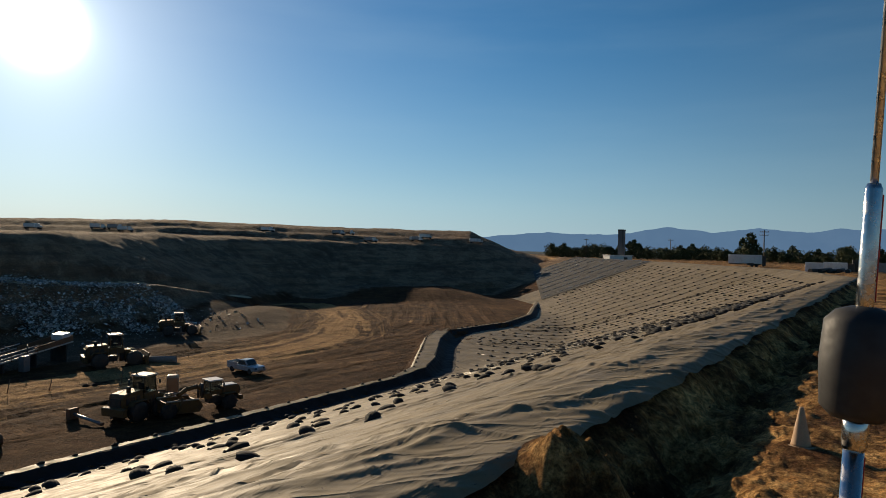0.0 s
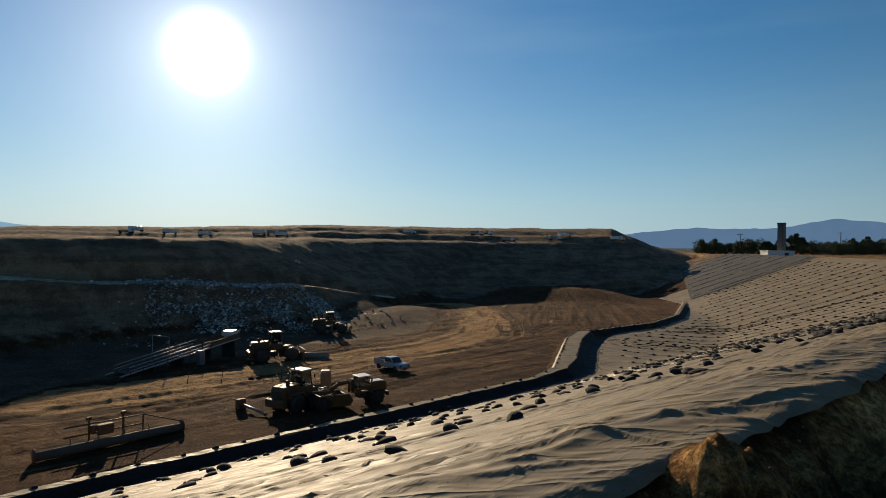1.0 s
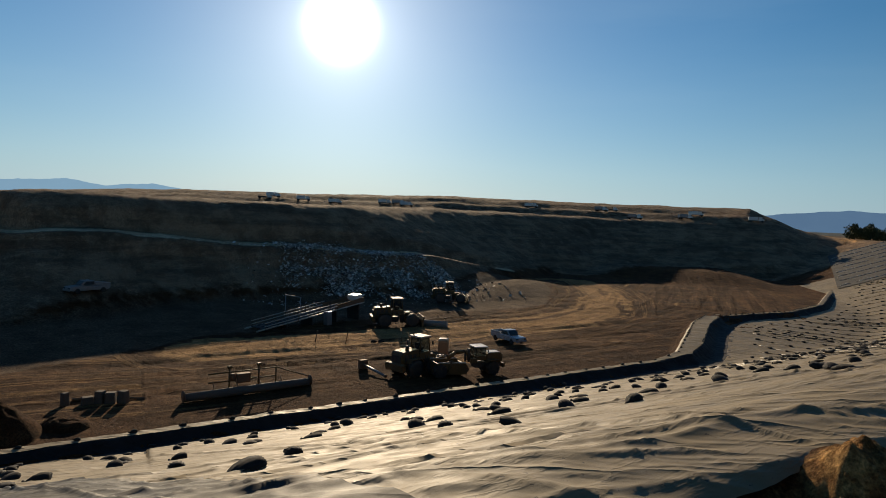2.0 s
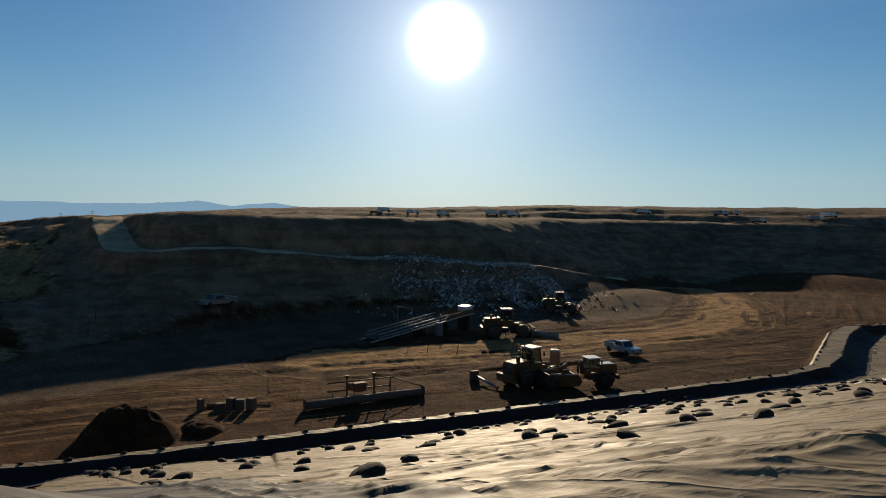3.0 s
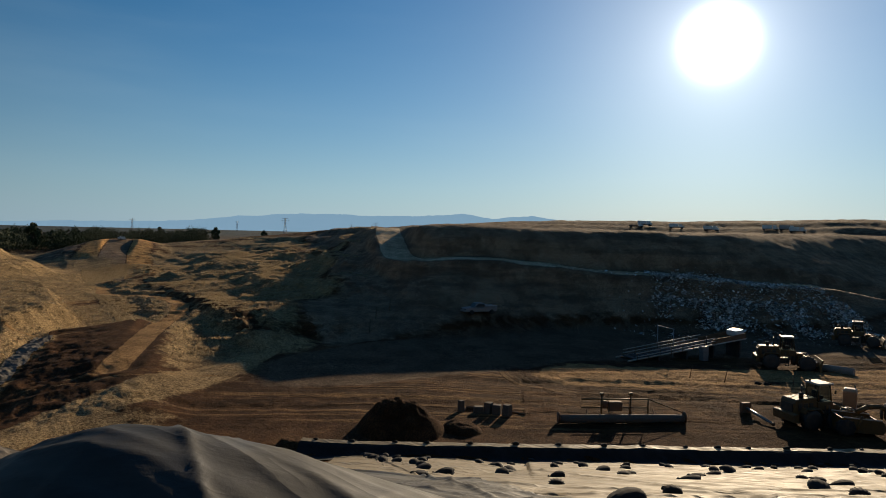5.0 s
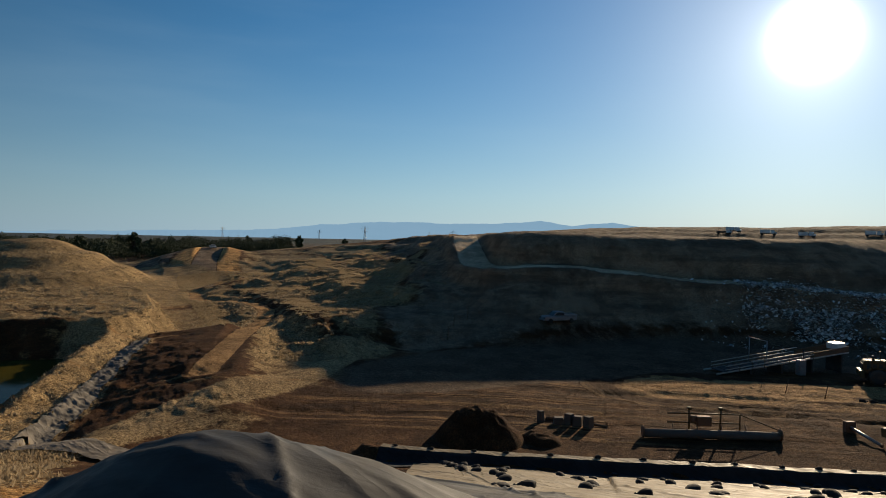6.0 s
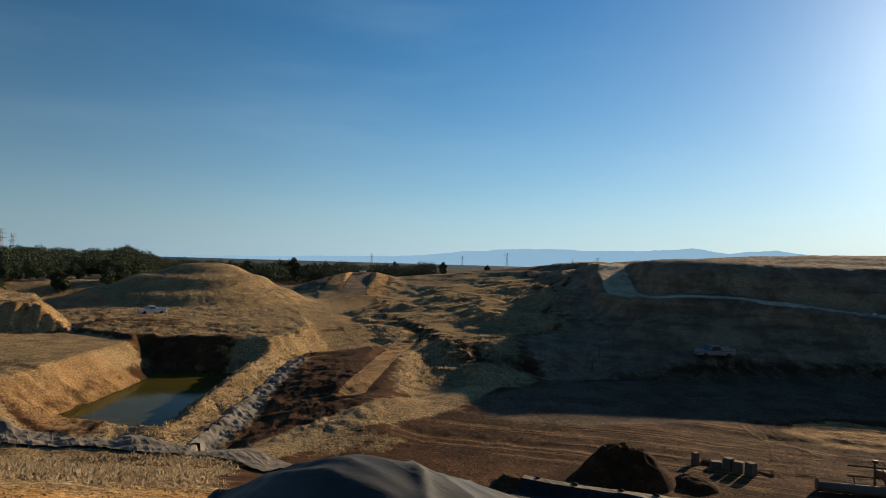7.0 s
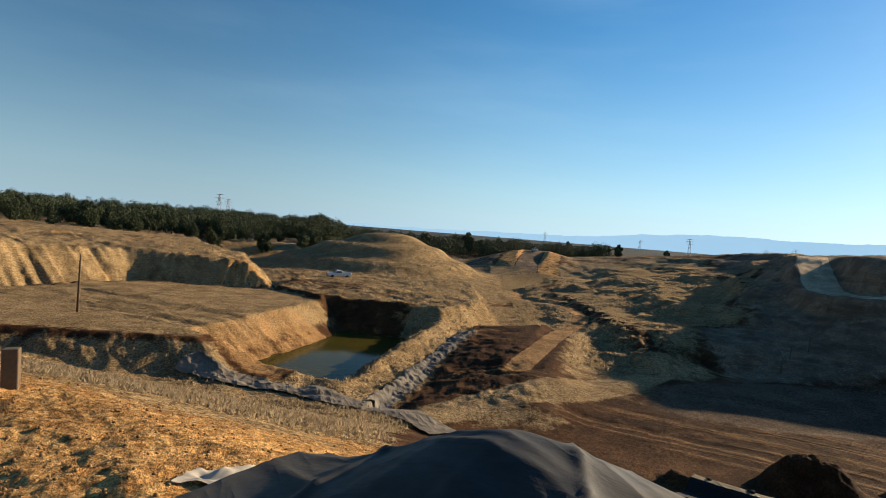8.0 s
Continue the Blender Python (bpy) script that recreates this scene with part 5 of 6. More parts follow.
places = []
rs = np.random.RandomState(12)
TL, TR = np.array((-71, 94.5)), np.array((-46, 121))
while len(places) < 9800:
    u, q = rs.uniform(0.02, 1.0), rs.uniform(0, 1)
    if len(places) > 9200:
        u, q = rs.uniform(-0.2, 1.3), rs.uniform(-0.6, 0.8)
    base = TL + (TR - TL) * u
    x, y = base + np.array((-0.72, 0.69)) * (q * (16.5 - 5 * abs(u - 0.4)) - 1.5) + rs.normal(0, 0.3, 2)
    if len(places) <= 9200 and grain(np.array([x * 0.3]), np.array([y * 0.3]), 91)[0] + 0.35 + 0.5 * q < rs.uniform(0, 1):
        continue
    places.append((x, y))
xy = np.array(places)
zz = land(xy[:, 0], xy[:, 1]) + EYE + 0.12
many("refuse", [scrap(k) for k in range(12)],
     [Matrix.Translation((x, y, z)) @ pose(0, 0, 0, rs.uniform(-50, 50), rs.uniform(-50, 50), rs.uniform(0, 360)) @ Matrix.Scale(0.13 + 0.5 * rs.rand() ** 2.5, 4) for (x, y), z in zip(xy, zz)],
     refuse_shader(), "heap of mixed refuse, pale and dark scraps of plastic", "refuse")
for x, y in ((-44.5, 66.5), (-41.2, 68.2), (-36.2, 73.5)):
    st = part("marker_stake", tube((0, 0, -0.05), (0.25, 0.1, 1.5), 0.045, 6), RUST)
    st.matrix_world = pose(x, y, height(x, y), 0, 0, rnd.uniform(0, 90))
    tagged(st, "thin leaning marker stake in the dirt", "stake", "marker stakes")
for x, y in ((-38.6, 70.6), (-37.9, 71.2)):
    c = copy_thing(bag_kinds[0], pose(x, y, height(x, y), 0, 0, 30))
    c.matrix_world = pose(x, y, height(x, y), 0, 0, 30)
    tagged(c, "pale lone sandbag lying on the dirt", "sandbag", "sandbags on the floor")

# ================= the road on the crest =================
def traffic_cone(m):
    ob = thing("traffic_cone", "faded dusty orange traffic cone on the dirt road", "traffic cone", m)
    part("cone", turned([(0.175, 0.03), (0.16, 0.08), (0.045, 0.69), (0.038, 0.72), (0.02, 0.722)], 24), plain("faded_orange", (0.52, 0.33, 0.19), 0.7, 0, (0.4, 0.28, 0.17), 0.7, 5.0), ob)
    part("base", block(0.4, 0.4, 0.04, (0, 0, 0.02), bevel=0.015), plain("faded_base", (0.5, 0.38, 0.26), 0.8), ob)
    return ob


traffic_cone(pose(6.5, 11.6, height(6.5, 11.6), 0, 0, 20))


def antenna(m, down):
    """A whip aerial with a loading coil, on a mast that stands on the ground; its origin is the coil's middle."""
    ob = thing("whip_antenna", "steel whip antenna with black loading coil on a mast", "antenna", m)
    chrome = plain("chrome", (0.62, 0.6, 0.58), 0.2, 1.0, (0.3, 0.25, 0.2), 0.2, 20)
    part("coil", turned([(0.008, -0.048), (0.022, -0.05), (0.030, -0.042), (0.0330, 0.0), (0.031, 0.036), (0.022, 0.046), (0.010, 0.05)], 28), plain("black_plastic", (0.018, 0.018, 0.019), 0.62, 0, (0.12, 0.11, 0.10), 0.35, 12), ob)
    part("upper_ferrule", turned([(0.0065, 0.045), (0.0072, 0.05), (0.0072, 0.155), (0.0052, 0.16)], 18), chrome, ob)
    part("whip", tube((0, 0, 0.155), (0, 0, 1.15), 0.0034, 10, None, 0.0026), plain("pale_rod", (0.78, 0.82, 0.9), 0.3, 1.0, (0.6, 0.63, 0.7), 0.1, 20), ob, "pale grey whip rod")
    red = plain("red_streak", (0.42, 0.03, 0.02), 0.45, 0, (0.3, 0.05, 0.03), 0.2, 20)
    # upper one: the ferrule's red reflection put in as a part; lower: mast stripe
    for z0, z1, r in ((0.055, 0.15, 0.0072), (-0.42, -0.085, 0.0085)):
        part("strip", block(0.005, 0.003, z1 - z0, (r * 0.35, -r * 0.93, (z0 + z1) / 2), bevel=0.0005), red, ob, "thin red streak")
    part("lower_ferrule", turned([(0.0085, -0.08), (0.0105, -0.075), (0.0105, -0.047), (0.008, -0.045)], 18), chrome, ob)
    part("mast", tube((0, 0, -down), (0, 0, -0.07), 0.0085, 16), chrome, ob, "polished steel mast")
    part("foot", turned([(0.16, -down - 0.02), (0.16, -down + 0.02), (0.02, -down + 0.05)], 16), DARK_STEEL, ob)
    return ob


COIL = Vector((0.324, 0.499, 3.319))
LEAN = Vector((0.037, -0.024, 0.999))
antenna(Matrix.Translation(COIL) @ LEAN.to_track_quat("Z", "Y").to_matrix().to_4x4() @ Matrix.Scale(0.86, 4), (COIL.z - height(COIL.x, COIL.y)) / LEAN.z / 0.86)

# clods and stones on the road and the near bank
places = []
rs = np.random.RandomState(5)
cx, cy = [], []
while len(cx) < 2600:
    if rs.rand() < 0.55:
        s, w = 330 + 60 * rs.rand() ** 1.5, -1.3 + rs.normal(0, 0.9)
        if w > -0.5:
            continue
        x, y, nx, ny = along_line(CREST, np.array([s]))
        cx.append(x[0] + nx[0] * w)
        cy.append(y[0] + ny[0] * w)
    else:
        a, r = radians(rs.uniform(92, 124)), rs.uniform(4, 15)
        cx.append(-math.sin(a) * r)
        cy.append(math.cos(a) * r)
cx, cy = np.array(cx), np.array(cy)
cz = land(cx, cy) + EYE


def clod(seed):
    bm = bmesh.new()
    bmesh.ops.create_icosphere(bm, subdivisions=1, radius=1.0)
    r = random.Random(seed)
    v = np.array([tuple(q.co * r.uniform(0.65, 1.2)) for q in bm.verts])
    f = np.array([[q.index for q in fc.verts] for fc in bm.faces])
    bm.free()
    return v, f


def clod_shader():
    s = Shader("clod", 0.95, 0, 0.2)
    s.colour(s.mix(s.island(), (0.20, 0.105, 0.04), (0.42, 0.26, 0.11)))
    return s.m


many("clods", [clod(k) for k in range(8)], [Matrix.Translation((x, y, z)) @ pose(0, 0, 0, rs.uniform(0, 90), rs.uniform(0, 90), rs.uniform(0, 360)) @ Matrix.Scale(0.008 + 0.034 * rs.rand() ** 3, 4)
                                            for x, y, z in zip(cx, cy, cz)], clod_shader(), "small brown clods and stones on the dirt", "clods")

# timber stump at the edge of the bank, and the torn end of the white sheet
post = part("timber_post", block(0.30, 0.26, 0.75, (0, 0, 0.3), bevel=0.02), TIMBER)
post.matrix_world = pose(-12.0, -7.35, height(-12.0, -7.35), 2, -3, 24)
tagged(post, "short thick weathered timber post in the dirt", "post")
u, v = np.meshgrid(np.linspace(0, 1, 60), np.linspace(0, 1, 26), indexing="ij")
X = -8.3 - 0.7 * u - 1.0 * v * (0.55 + 0.5 * u) + 0.06 * grain(u * 9, v * 3, 95)
Y = -3.0 + 2.15 * u + 0.15 * v + 0.05 * grain(u * 8, v * 5, 96)
Z = land(X, Y) + EYE + 0.04 + 0.07 * np.abs(rough_ground(u * 5, v * 2.2, 97, 3)) * np.sin(math.pi * np.clip(v, 0.05, 1))
tagged(sheet("torn_sheet", X, Y, Z, plain("pale_sheet", (0.58, 0.52, 0.42), 0.6, 0, (0.35, 0.26, 0.15), 0.4)), "torn pale plastic sheet crumpled on orange dirt", "plastic sheet")

# ================= beyond the pit, along the road =================
def tower(m):
    ob = thing("tower", "square grey concrete tower beside a low white shed", "tower", m)
    part("shaft", block(2.3, 2.3, 11.8, (0, 0, 5.9), bevel=0.1), plain("grey_cladding", (0.12, 0.125, 0.13), 0.7), ob)
    part("cap", block(2.45, 2.45, 0.5, (0, 0, 11.9)), DARK_STEEL, ob)
    part("seam", block(0.12, 2.34, 11.3, (0.6, 0, 6.0), bevel=0), DARK_STEEL, ob)
    return ob


tower(pose(69.5, 252, height(69.5, 252) - 0.2, 0, 0, -30))


def shed(m, sx, sy, sz, wall, label, name="shed"):
    ob = thing(name, label, "shed", m)
    part("wall", block(sx, sy, sz, (0, 0, sz / 2), bevel=0.05), wall, ob)
    part("roof", block(sx * 1.05, sy * 1.1, 0.2, (0, 0, sz + 0.08)), wall, ob)
    part("door", block(sx * 0.16, 0.08, sz * 0.7, (sx * 0.2, -sy / 2 - 0.02, sz * 0.36), bevel=0.01), DARK_STEEL, ob)
    return ob


shed(pose(66.5, 246, height(66.5, 246) - 0.1, 0, 0, 15), 9.5, 5, 1.9, WHITE, "low white shed at the foot of the tower")


def trailer(m):
    ob = thing("box_trailer", "long white box trailer parked on bare ground", "trailer", m)
    part("box", block(8.6, 2.5, 2.5, (0, 0, 2.1), bevel=0.06), WHITE, ob)
    part("end_frame", block(0.9, 2.4, 2.8, (4.8, 0, 1.7), bevel=0.05), DARK_STEEL, ob)
    part("chassis", block(8.2, 1.0, 0.3, (0, 0, 0.75)), DARK_STEEL, ob)
    for x in (1.8, 2.9):
        for y in (-0.95, 0.95):
            part("wheel", turned([(0.1, -0.14), (0.48, -0.14), (0.5, 0), (0.48, 0.14), (0.1, 0.14)], 14, pose(x, y, 0.5, 90, 0, 0)), RUBBER, ob)
    part("locker", block(1.8, 0.5, 0.6, (1.4, -1.15, 0.75)), DARK_STEEL, ob)
    return ob


trailer(pose(85.5, 183, height(85.5, 183) - 0.05, 0, 0, -25))


def utility_pole(m, h, arms=1):
    ob = thing("utility_pole", "dark wooden utility pole with crossarm", "utility pole", m, "utility poles")
    part("shaft", tube((0, 0, -0.3), (0, 0, h), 0.2, 10, None, 0.13), BARK, ob)
    for k in range(arms):
        arm_ = part("crossarm", block(2.4, 0.14, 0.16, (0, 0.15, h - 0.5 - k * 0.9), bevel=0.02), BARK, ob)
        for x in (-1.05, -0.4, 0.4, 1.05):
            part("insulator", turned([(0.05, 0), (0.08, 0.05), (0.05, 0.2)], 8, pose(x, 0.15, h - 0.42 - k * 0.9)), GREY, arm_)
    return ob


for x, y, h, turn in ((91.5, 184.5, 10.4, -20), (65, 294, 9.0, 0), (102, 290, 9.5, -10), (140, 200, 9, -30)):
    utility_pole(pose(x, y, height(x, y), 0, 0, turn), h, 2 if h > 10 else 1)


def container(m, size, paint, label):
    ob = thing("container", label, "container", m, "containers by the road")
    part("body", block(*size, (0, 0, size[2] / 2), bevel=0.05), paint, ob)
    for x in np.arange(-size[0] / 2 + 0.25, size[0] / 2, 0.5):
        part("rib", block(0.12, 0.06, size[2] * 0.88, (x, -size[1] / 2 - 0.02, size[2] / 2), bevel=0.01), paint, ob)
    return ob


brown_paint = plain("brown_paint", (0.16, 0.10, 0.07), 0.7)
for x, y, size, paint, turn, label in ((81, 141, (3.4, 2.2, 2.0), WHITE, -32, "small white site container by the road"), (88, 145, (4.6, 2.4, 2.1), WHITE, -30, "white site container beside brown crates"),
                                       (91.5, 146, (2.4, 2.4, 1.9), brown_paint, -30, "brown crate beside the containers"), (95, 147, (3.2, 2.4, 2.7), DARK_STEEL, -30, "dark steel container by the road"),
                                       (100, 149, (3.8, 2.4, 2.2), GREY, -32, "grey ribbed container at the end of the row")):
    container(pose(x, y, height(x, y) - 0.05, 0, 0, turn), size, paint, label)
for k in range(5):
    x, y = 77 + 2.1 * k, 133 + 0.8 * k
    p = part("pipe", tube((0, -2.5, 0.35), (0, 2.5, 0.35 + 0.25 * (k % 2)), 0.42, 12), DARK_STEEL)
    p.matrix_world = pose(x, y, height(x, y), 0, 0, -60 + 6 * k)
    tagged(p, "big black plastic pipe lying by the road", "pipe", "pipes by the road")

# ================= the hollow on the left =================
def water_shader():
    s = Shader("pond_water", 0.08, 0, 0.25)
    s.b.inputs["IOR"].default_value = 1.12
    s.colour(s.mix(s.ramp(s.noise(0.25, 4), 0.35, 0.65), (0.075, 0.062, 0.012), (0.05, 0.045, 0.010)))
    s.normal(s.bump(s.noise(1.3, 3), 0.02, 0.25))
    return s.m


bm = bmesh.new()
bm.faces.new([bm.verts.new((x, y, EYE - 17.15)) for x, y in ((-68, -6), (-108, 0), (-108, -17), (-74, -25))][::-1])
bmesh.ops.recalc_face_normals(bm, faces=bm.faces)
pond = part("pond_water", bm, water_shader())
if pond.data.polygons[0].normal.z < 0:
    pond.data.flip_normals()
tagged(pond, "still olive green water of a small holding pond", "water", kind="structure")


def strip(name, line, half, mat, label, lift, seed, bumps=1.0):
    """A crumpled sheet laid along a line on the ground."""
    n = sum(math.dist(a, b) for a, b in zip(line, line[1:]))
    s = np.linspace(0, n, int(n * 7))
    x, y, nx, ny = along_line(line, s)
    w = np.linspace(-1, 1, 30)[None, :] * (half * (1 + 0.12 * rough_ground(s * 0.35, s * 0, seed, 3)))[:, None]
    X, Y = x[:, None] + nx[:, None] * w, y[:, None] + ny[:, None] * w
    crease = 0.10 * (1 - np.abs(grain(X * 0.9, Y * 0.9, seed + 1))) ** 3 + 0.045 * rough_ground(X * 1.6, Y * 1.6, seed + 2, 3) + 0.05 * grain(X * 4, Y * 4, seed + 5)
    hat = lift * np.clip(1.15 - (w / half) ** 2, 0, 1)
    return tagged(sheet(name, X, Y, land(X, Y) + EYE + 0.15 + hat + crease * bumps, mat), label, "liner", kind="structure")


PALE_STRIP = liner_shader("weathered_sheet", (0.25, 0.205, 0.15), (0.12, 0.1, 0.075), 0.85)
DRAIN_SHEET = liner_shader("drain_sheet", (0.2, 0.17, 0.128), (0.09, 0.077, 0.06), 0.8)
strip("strip_liner", [(-50.5, 2.0), (-57, -4), (-60.5, -12), (-64.5, -24)], 1.45, PALE_STRIP, "weathered grey sheet crumpled over a low bank", 0.12, 101, 0.5)
strip("drain_liner", [(-59.5, -4.5), (-60.8, -4.2), (-102.3, 6.3)], 1.1, DRAIN_SHEET, "weathered grey sheet lining a drain channel", 0.1, 111, 0.28)

pole = thing("double_pole", "pair of thin weathered poles standing on the platform", "pole", pose(-77.4, -41.8, height(-77.4, -41.8)))
part("pole", tube((0, 0, -0.2), (0, 0, 6.8), 0.11, 8, None, 0.08), TIMBER, pole)
part("pole", tube((0.35, 0.25, -0.2), (0.3, 0.2, 6.4), 0.10, 8, None, 0.07), TIMBER, pole)
part("bolt_plate", block(0.5, 0.1, 0.12, (0.15, 0.1, 4.6)), DARK_STEEL, pole)
for x, y in ((-87, 48.7), (-84, 46), (-88.5, 52)):
    st = part("marker_stake", tube((0, 0, -0.05), (0.1, 0.1, 2.0), 0.07, 6), TIMBER)
    st.matrix_world = pose(x, y, height(x, y), 0, 0, 40)
    tagged(st, "thin wooden stake on the dark slope", "stake", "stakes on the slope")
pickup(heading(-296, 45.5, 0.95, 0.1), WHITE, "white pickup truck on top of the cut road")
pickup(heading(-151, -22, 0.4, -0.9), WHITE, "white pickup truck parked below the grass dome")

# ================= trees, shrubs, grass =================
def leaf_shader(name, one, two):
    s = Shader(name, 0.75, 0, 0.3)
    c = s.mix(s.island(), one, two)
    c = s.mix(s.math("MULTIPLY", s.random(), 0.6), c, tuple(q * 0.65 for q in one))
    s.colour(c)
    return s.m


OAK = leaf_shader("oak_leaves", (0.036, 0.05, 0.018), (0.095, 0.115, 0.048))


def tree(seed, h, spread, label):
    r = random.Random(seed)
    ob = thing("tree", label, "tree", None, "trees")
    bm = tube((0, 0, -0.3), (r.uniform(-0.2, 0.2), r.uniform(-0.2, 0.2), h * 0.45), 0.045 * h * 0.6, 8, None, 0.02 * h)
    tips = []
    for k in range(7):
        a, up = 2 * math.pi * k / 7 + r.uniform(-0.4, 0.4), r.uniform(0.4, 0.85)
        out = spread * r.uniform(0.35, 0.8) * (1.15 - up * 0.55)
        tip = Vector((math.cos(a) * out, math.sin(a) * out, h * up))
        tube((0, 0, h * r.uniform(0.25, 0.45)), tip, 0.016 * h, 5, bm, 0.006 * h)
        tips.append((tip, spread * r.uniform(0.32, 0.5)))
    tips.append((Vector((0, 0, h * 0.86)), spread * 0.42))
    for k in range(5):
        a = 2 * math.pi * k / 5 + r.uniform(-0.5, 0.5)
        tips.append((Vector((math.cos(a) * spread * 0.6, math.sin(a) * spread * 0.6, h * r.uniform(0.18, 0.34))), spread * r.uniform(0.34, 0.46)))
    part("trunk", bm, BARK, ob)
    V, F = [], []
    for tip, size in tips:
        for k in range(150):
            d = Vector((r.gauss(0, 1), r.gauss(0, 1), r.gauss(0, 0.75))).normalized() * size * r.uniform(0.45, 1.05)
            c = tip + d
            q = Euler((r.uniform(0, 6.3), r.uniform(0, 6.3), r.uniform(0, 6.3))).to_matrix()
            w = h * r.uniform(0.015, 0.036)
            base = len(V)
            for x, y in ((-1, -0.7), (1, -0.6), (0.8, 0.9), (-0.9, 0.7)):
                V.append(tuple(c + q @ Vector((x * w, y * w, r.uniform(-0.3, 0.3) * w))))
            F.append((base, base + 1, base + 2, base + 3))
    me = bpy.data.meshes.new("crown")
    me.from_pydata(V, [], F)
    me.materials.append(OAK)
    new("crown", me).parent = ob
    return ob


tree_kinds = [tree(201, 9, 4.4, "spreading dark green oak tree"), tree(202, 8, 4.0, "round dark green oak tree"), tree(203, 10.5, 4.2, "tall dark green oak tree"),
              tree(204, 7, 3.8, "low dark green oak tree"), tree(205, 12.5, 3.4, "tall slender grey-green tree")]
spots = []
rs = np.random.RandomState(8)
for a, d, k in ((-9.6, 320, 0.75), (-10.8, 330, 0.7), (-25.4, 300, 1.2), (-32.0, 300, 1.05), (87.2, 420, 1.2), (84.5, 430, 0.85), (91.0, 400, 1.0), (86.0, 440, 0.8), (78.5, 520, 1.0), (74.2, 600, 1.1), (70.3, 650, 0.9)):
    spots.append((a, d, k))
for a in np.arange(-44, -9.5, 0.30):
    spots.append((a + rs.uniform(-0.4, 0.4), rs.uniform(300, 370), rs.uniform(0.45, 0.8)))
for k in range(220):
    a = rs.uniform(99.5, 128)
    spots.append((a, rs.uniform(235, 330), rs.uniform(0.45, 0.72)))
sx = [-math.sin(radians(a)) * d for a, d, _ in spots]
sy = [math.cos(radians(a)) * d for a, d, _ in spots]
for k, (x, y, z, (a, d, size)) in enumerate(zip(sx, sy, heights(sx, sy), spots)):
    m = pose(x, y, z - 0.1, 0, 0, rs.uniform(0, 360)) @ Matrix.Diagonal((size * rs.uniform(0.9, 1.15), size * rs.uniform(0.9, 1.15), size, 1))
    if k < 5:
        tree_kinds[k].matrix_world = m
    else:
        copy_thing(tree_kinds[rs.randint(5) if k > 10 else 4], m).matrix_world = m


def crown_lump(kind, keep):
    """Some of a tree's leaves, for woods too far off to count."""
    me = next(q for q in kind.children if q.name.startswith("crown")).data
    v = np.array([q.co[:] for q in me.vertices])
    f = np.array([q.vertices[:] for q in me.polygons])[::keep]
    used = np.unique(f)
    back = np.zeros(len(v), int)
    back[used] = np.arange(len(used))
    return v[used], back[f]


woods = []
for k in range(1700):
    if k >= 1540:
        a, d = rs.uniform(-46, -9), rs.uniform(330, 430)
    elif k < 1150:
        a, d = rs.uniform(98.5, 131), rs.uniform(290, 490)
    else:
        a, d = rs.uniform(75, 101), rs.uniform(390, 560)
    size = rs.uniform(0.5, 0.85) if k < 1150 else rs.uniform(0.8, 1.15) if k < 1540 else rs.uniform(0.55, 0.8)
    woods.append((-math.sin(radians(a)) * d, math.cos(radians(a)) * d, size, rs.uniform(0, 360)))
wz = heights([q[0] for q in woods], [q[1] for q in woods])
woods = [pose(x, y, z - 0.4, 0, 0, turn) @ Matrix.Diagonal((size * 1.3, size * 1.3, size, 1)) for (x, y, size, turn), z in zip(woods, wz)]
many("far_woods", [crown_lump(q, 4) for q in tree_kinds[:4]], woods, OAK, "dense dark green oak woods beyond the pit", "woods")


def pylon(m, h):
    """A lattice mast for power lines."""
    ob = thing("pylon", "grey steel lattice pylon on the far plain", "pylon", m, "pylons")
    def half(z):
        return 3.2 * (1 - z / h) ** 1.3 + 0.7
    levels = [h * q for q in (0, 0.22, 0.42, 0.6, 0.74, 0.86, 1.0)]
    for sx in (-1, 1):
        for sy in (-1, 1):
            bm = bmesh.new()
            for a, b in zip(levels, levels[1:]):
                tube((sx * half(a), sy * half(a), a), (sx * half(b), sy * half(b), b), 0.22, 4, bm)
            part("leg", bm, GREY, ob)
    for a, b in zip(levels, levels[1:]):
        bm = bmesh.new()
        for sy in (-1, 1):
            tube((-half(a), sy * half(a), a), (half(b), sy * half(b), b), 0.14, 4, bm)
            tube((half(a), sy * half(a), a), (-half(b), sy * half(b), b), 0.14, 4, bm)
        part("brace", bm, GREY, ob)
    for z, w in ((0.72, 7.5), (0.86, 9.0), (0.98, 6.5)):
        part("crossarm", tube((-w, 0, h * z), (w, 0, h * z), 0.25, 4), GREY, ob)
    return ob


first = pylon(pose(-1370, 538, height(-1370, 538), 0, 0, 60), 38)
for a, d in ((60.8, 1900), (72.5, 2400), (80.5, 2300), (62.9, 2600), (108.6, 900), (107.9, 1150)):
    x, y = -math.sin(radians(a)) * d, math.cos(radians(a)) * d
    m = pose(x, y, height(x, y), 0, 0, 60)
    copy_thing(first, m).matrix_world = m


def tuft(seed):
    r = np.random.RandomState(seed)
    v, f = [], []
    for k in range(5):
        a = r.uniform(0, 6.28)
        x, y = r.uniform(-0.3, 0.3, 2)
        dx, dy = 0.14 * math.cos(a), 0.14 * math.sin(a)
        v += [(x - dx, y - dy, -0.05), (x + dx, y + dy, -0.05), (x + r.uniform(-0.25, 0.25), y + r.uniform(-0.25, 0.25), r.uniform(0.15, 0.4))]
        f.append((3 * k, 3 * k + 1, 3 * k + 2))
    return np.array(v), np.array(f)


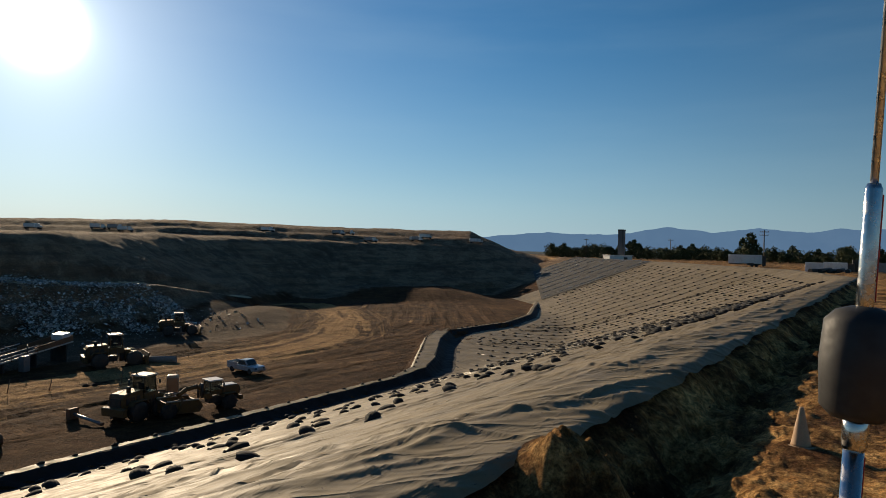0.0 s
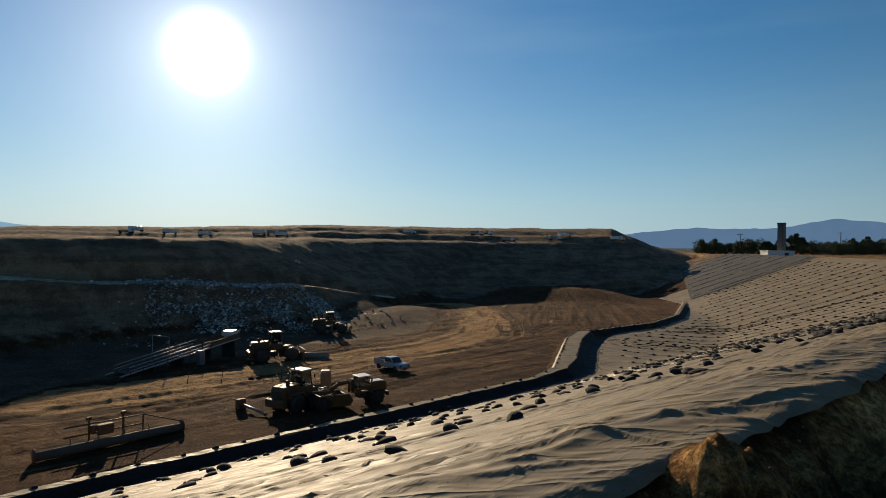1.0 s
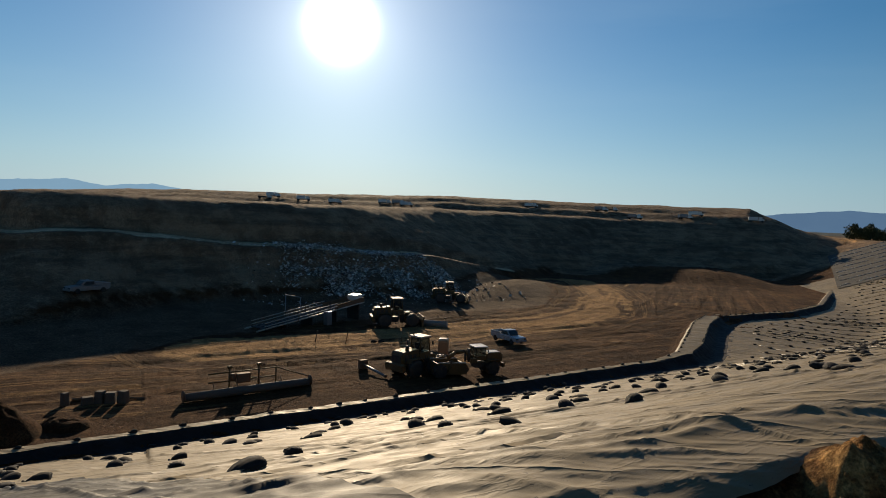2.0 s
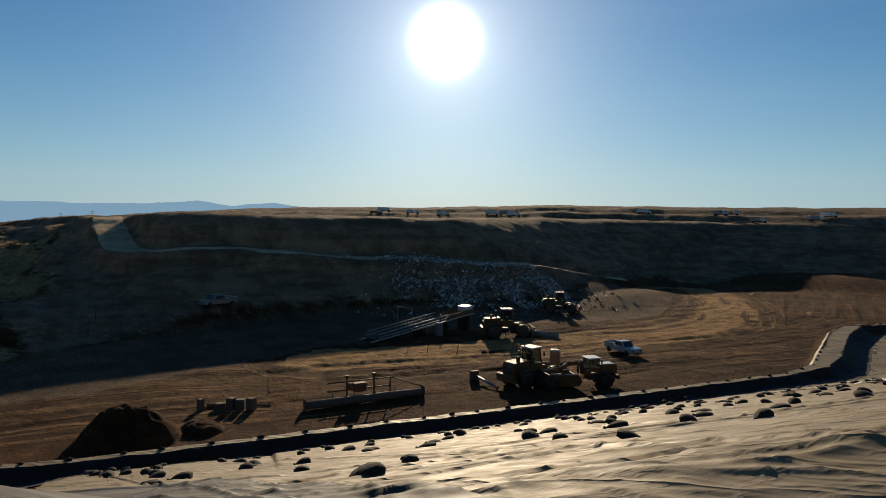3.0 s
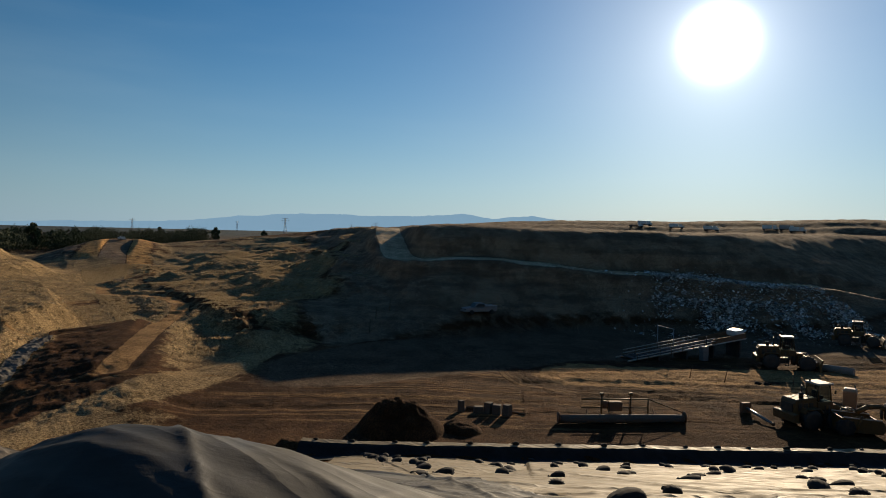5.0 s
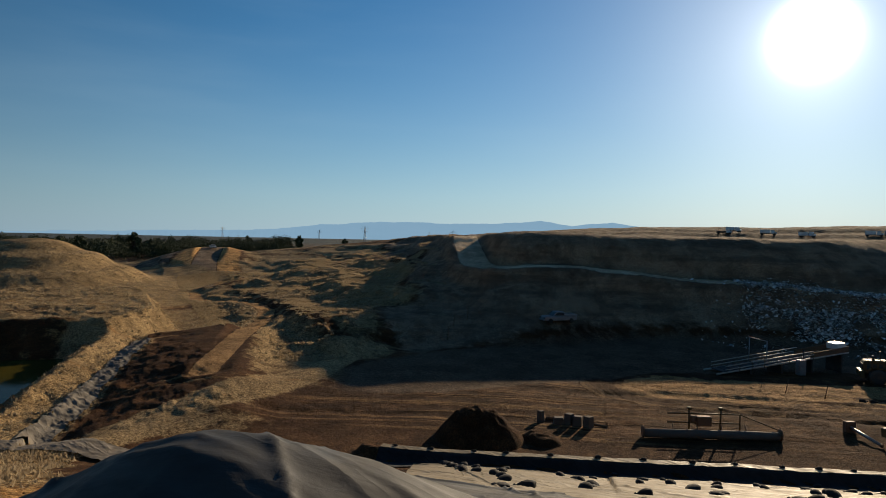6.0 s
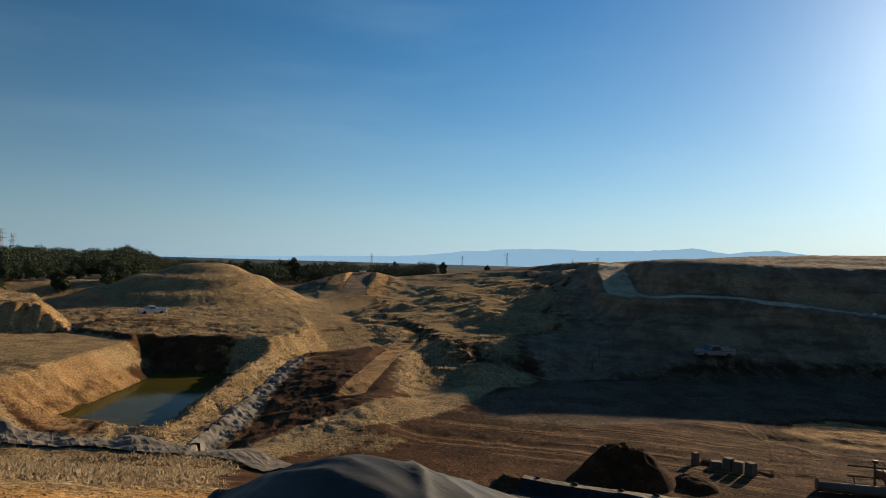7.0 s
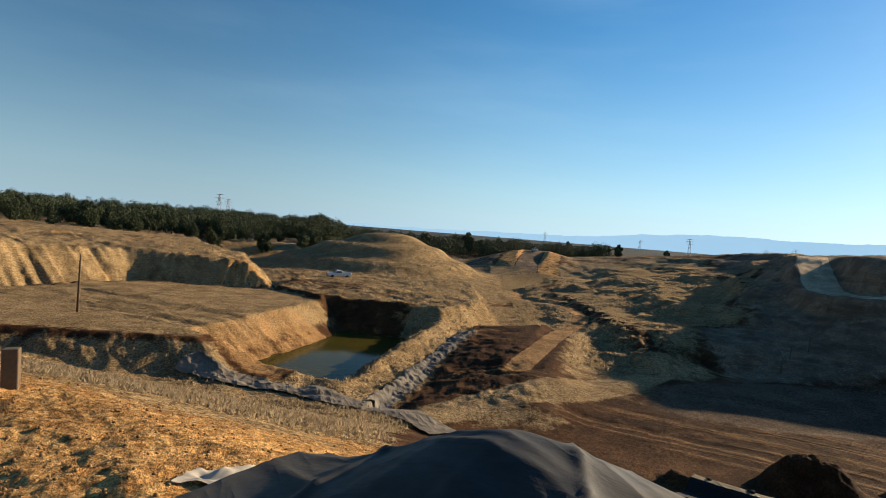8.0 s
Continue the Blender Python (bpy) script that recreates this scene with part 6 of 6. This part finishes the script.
def grass_shader():
    """Dry blades that let some of the light through."""
    s = Shader("dry_grass", 0.8, 0, 0.2)
    c = s.mix(s.island(), (0.22, 0.158, 0.09), (0.46, 0.36, 0.225))
    s.colour(c)
    through_blade = s.n.new("ShaderNodeBsdfTranslucent")
    s.l.new(c, through_blade.inputs[0])
    both = s.n.new("ShaderNodeMixShader")
    both.inputs[0].default_value = 0.5
    s.l.new(s.b.outputs[0], both.inputs[1])
    s.l.new(through_blade.outputs[0], both.inputs[2])
    s.l.new(both.outputs[0], s.n["Material Output"].inputs[0])
    return s.m


GRASS = grass_shader()
rs = np.random.RandomState(9)
a, d = np.radians(rs.uniform(58, 112, 90000)), np.sqrt(rs.uniform(55 ** 2, 215 ** 2, 90000))
x, y = -np.sin(a) * d, np.cos(a) * d
zn = zones(x, y)
ok = (zn["grass"] > 0.5 + 0.25 * rs.rand(len(x))) & (zn["pale"] < 0.3) & (np.abs(side(x, y, FOOT_ROAD)[0] - 1.0) > 5) & (inside(x, y, PLATFORM) > -1)
x, y = x[ok][:16000], y[ok][:16000]
# extra growth on the benches' level parts, added to brighten where the sun strikes
a, d = np.radians(rs.uniform(61, 84, 70000)), np.sqrt(rs.uniform(82 ** 2, 235 ** 2, 70000))
x2, y2 = -np.sin(a) * d, np.cos(a) * d
z2 = land(x2, y2)
steep = np.hypot((land(x2 + 0.8, y2) - z2) / 0.8, (land(x2, y2 + 0.8) - z2) / 0.8)
s3, _ = side(x2, y2, TOE)
t3, _ = side(x2, y2, TRACK)
clump = rough_ground(x2 * 0.06, y2 * 0.06, 49, 3)
ok = (steep < 0.17 + 0.06 * clump) & (s3 > 3) & (np.abs(t3) > 3) & (clump > -0.45)
x, y = np.concatenate([x, x2[ok][:26000]]), np.concatenate([y, y2[ok][:26000]])
a, d = np.radians(rs.uniform(91, 124, 30000)), np.sqrt(rs.uniform(16 ** 2, 58 ** 2, 30000))
x2, y2 = -np.sin(a) * d, np.cos(a) * d
ok = zones(x2, y2)["grass"] > 0.4 + 0.4 * rs.rand(len(x2))
x, y = np.concatenate([x, x2[ok][:9000]]), np.concatenate([y, y2[ok][:9000]])
z = land(x, y) + EYE
many("dry_grass", [tuft(k) for k in range(10)], [Matrix.Translation((p, q, r)) @ pose(0, 0, 0, 0, 0, rs.uniform(0, 360)) @ Matrix.Scale(rs.uniform(0.3, 0.95) * min(1.0, 0.25 + math.hypot(p, q) / 80), 4) for p, q, r in zip(x, y, z)],
     GRASS, "dry golden grass tufts on the hillside", "grass")
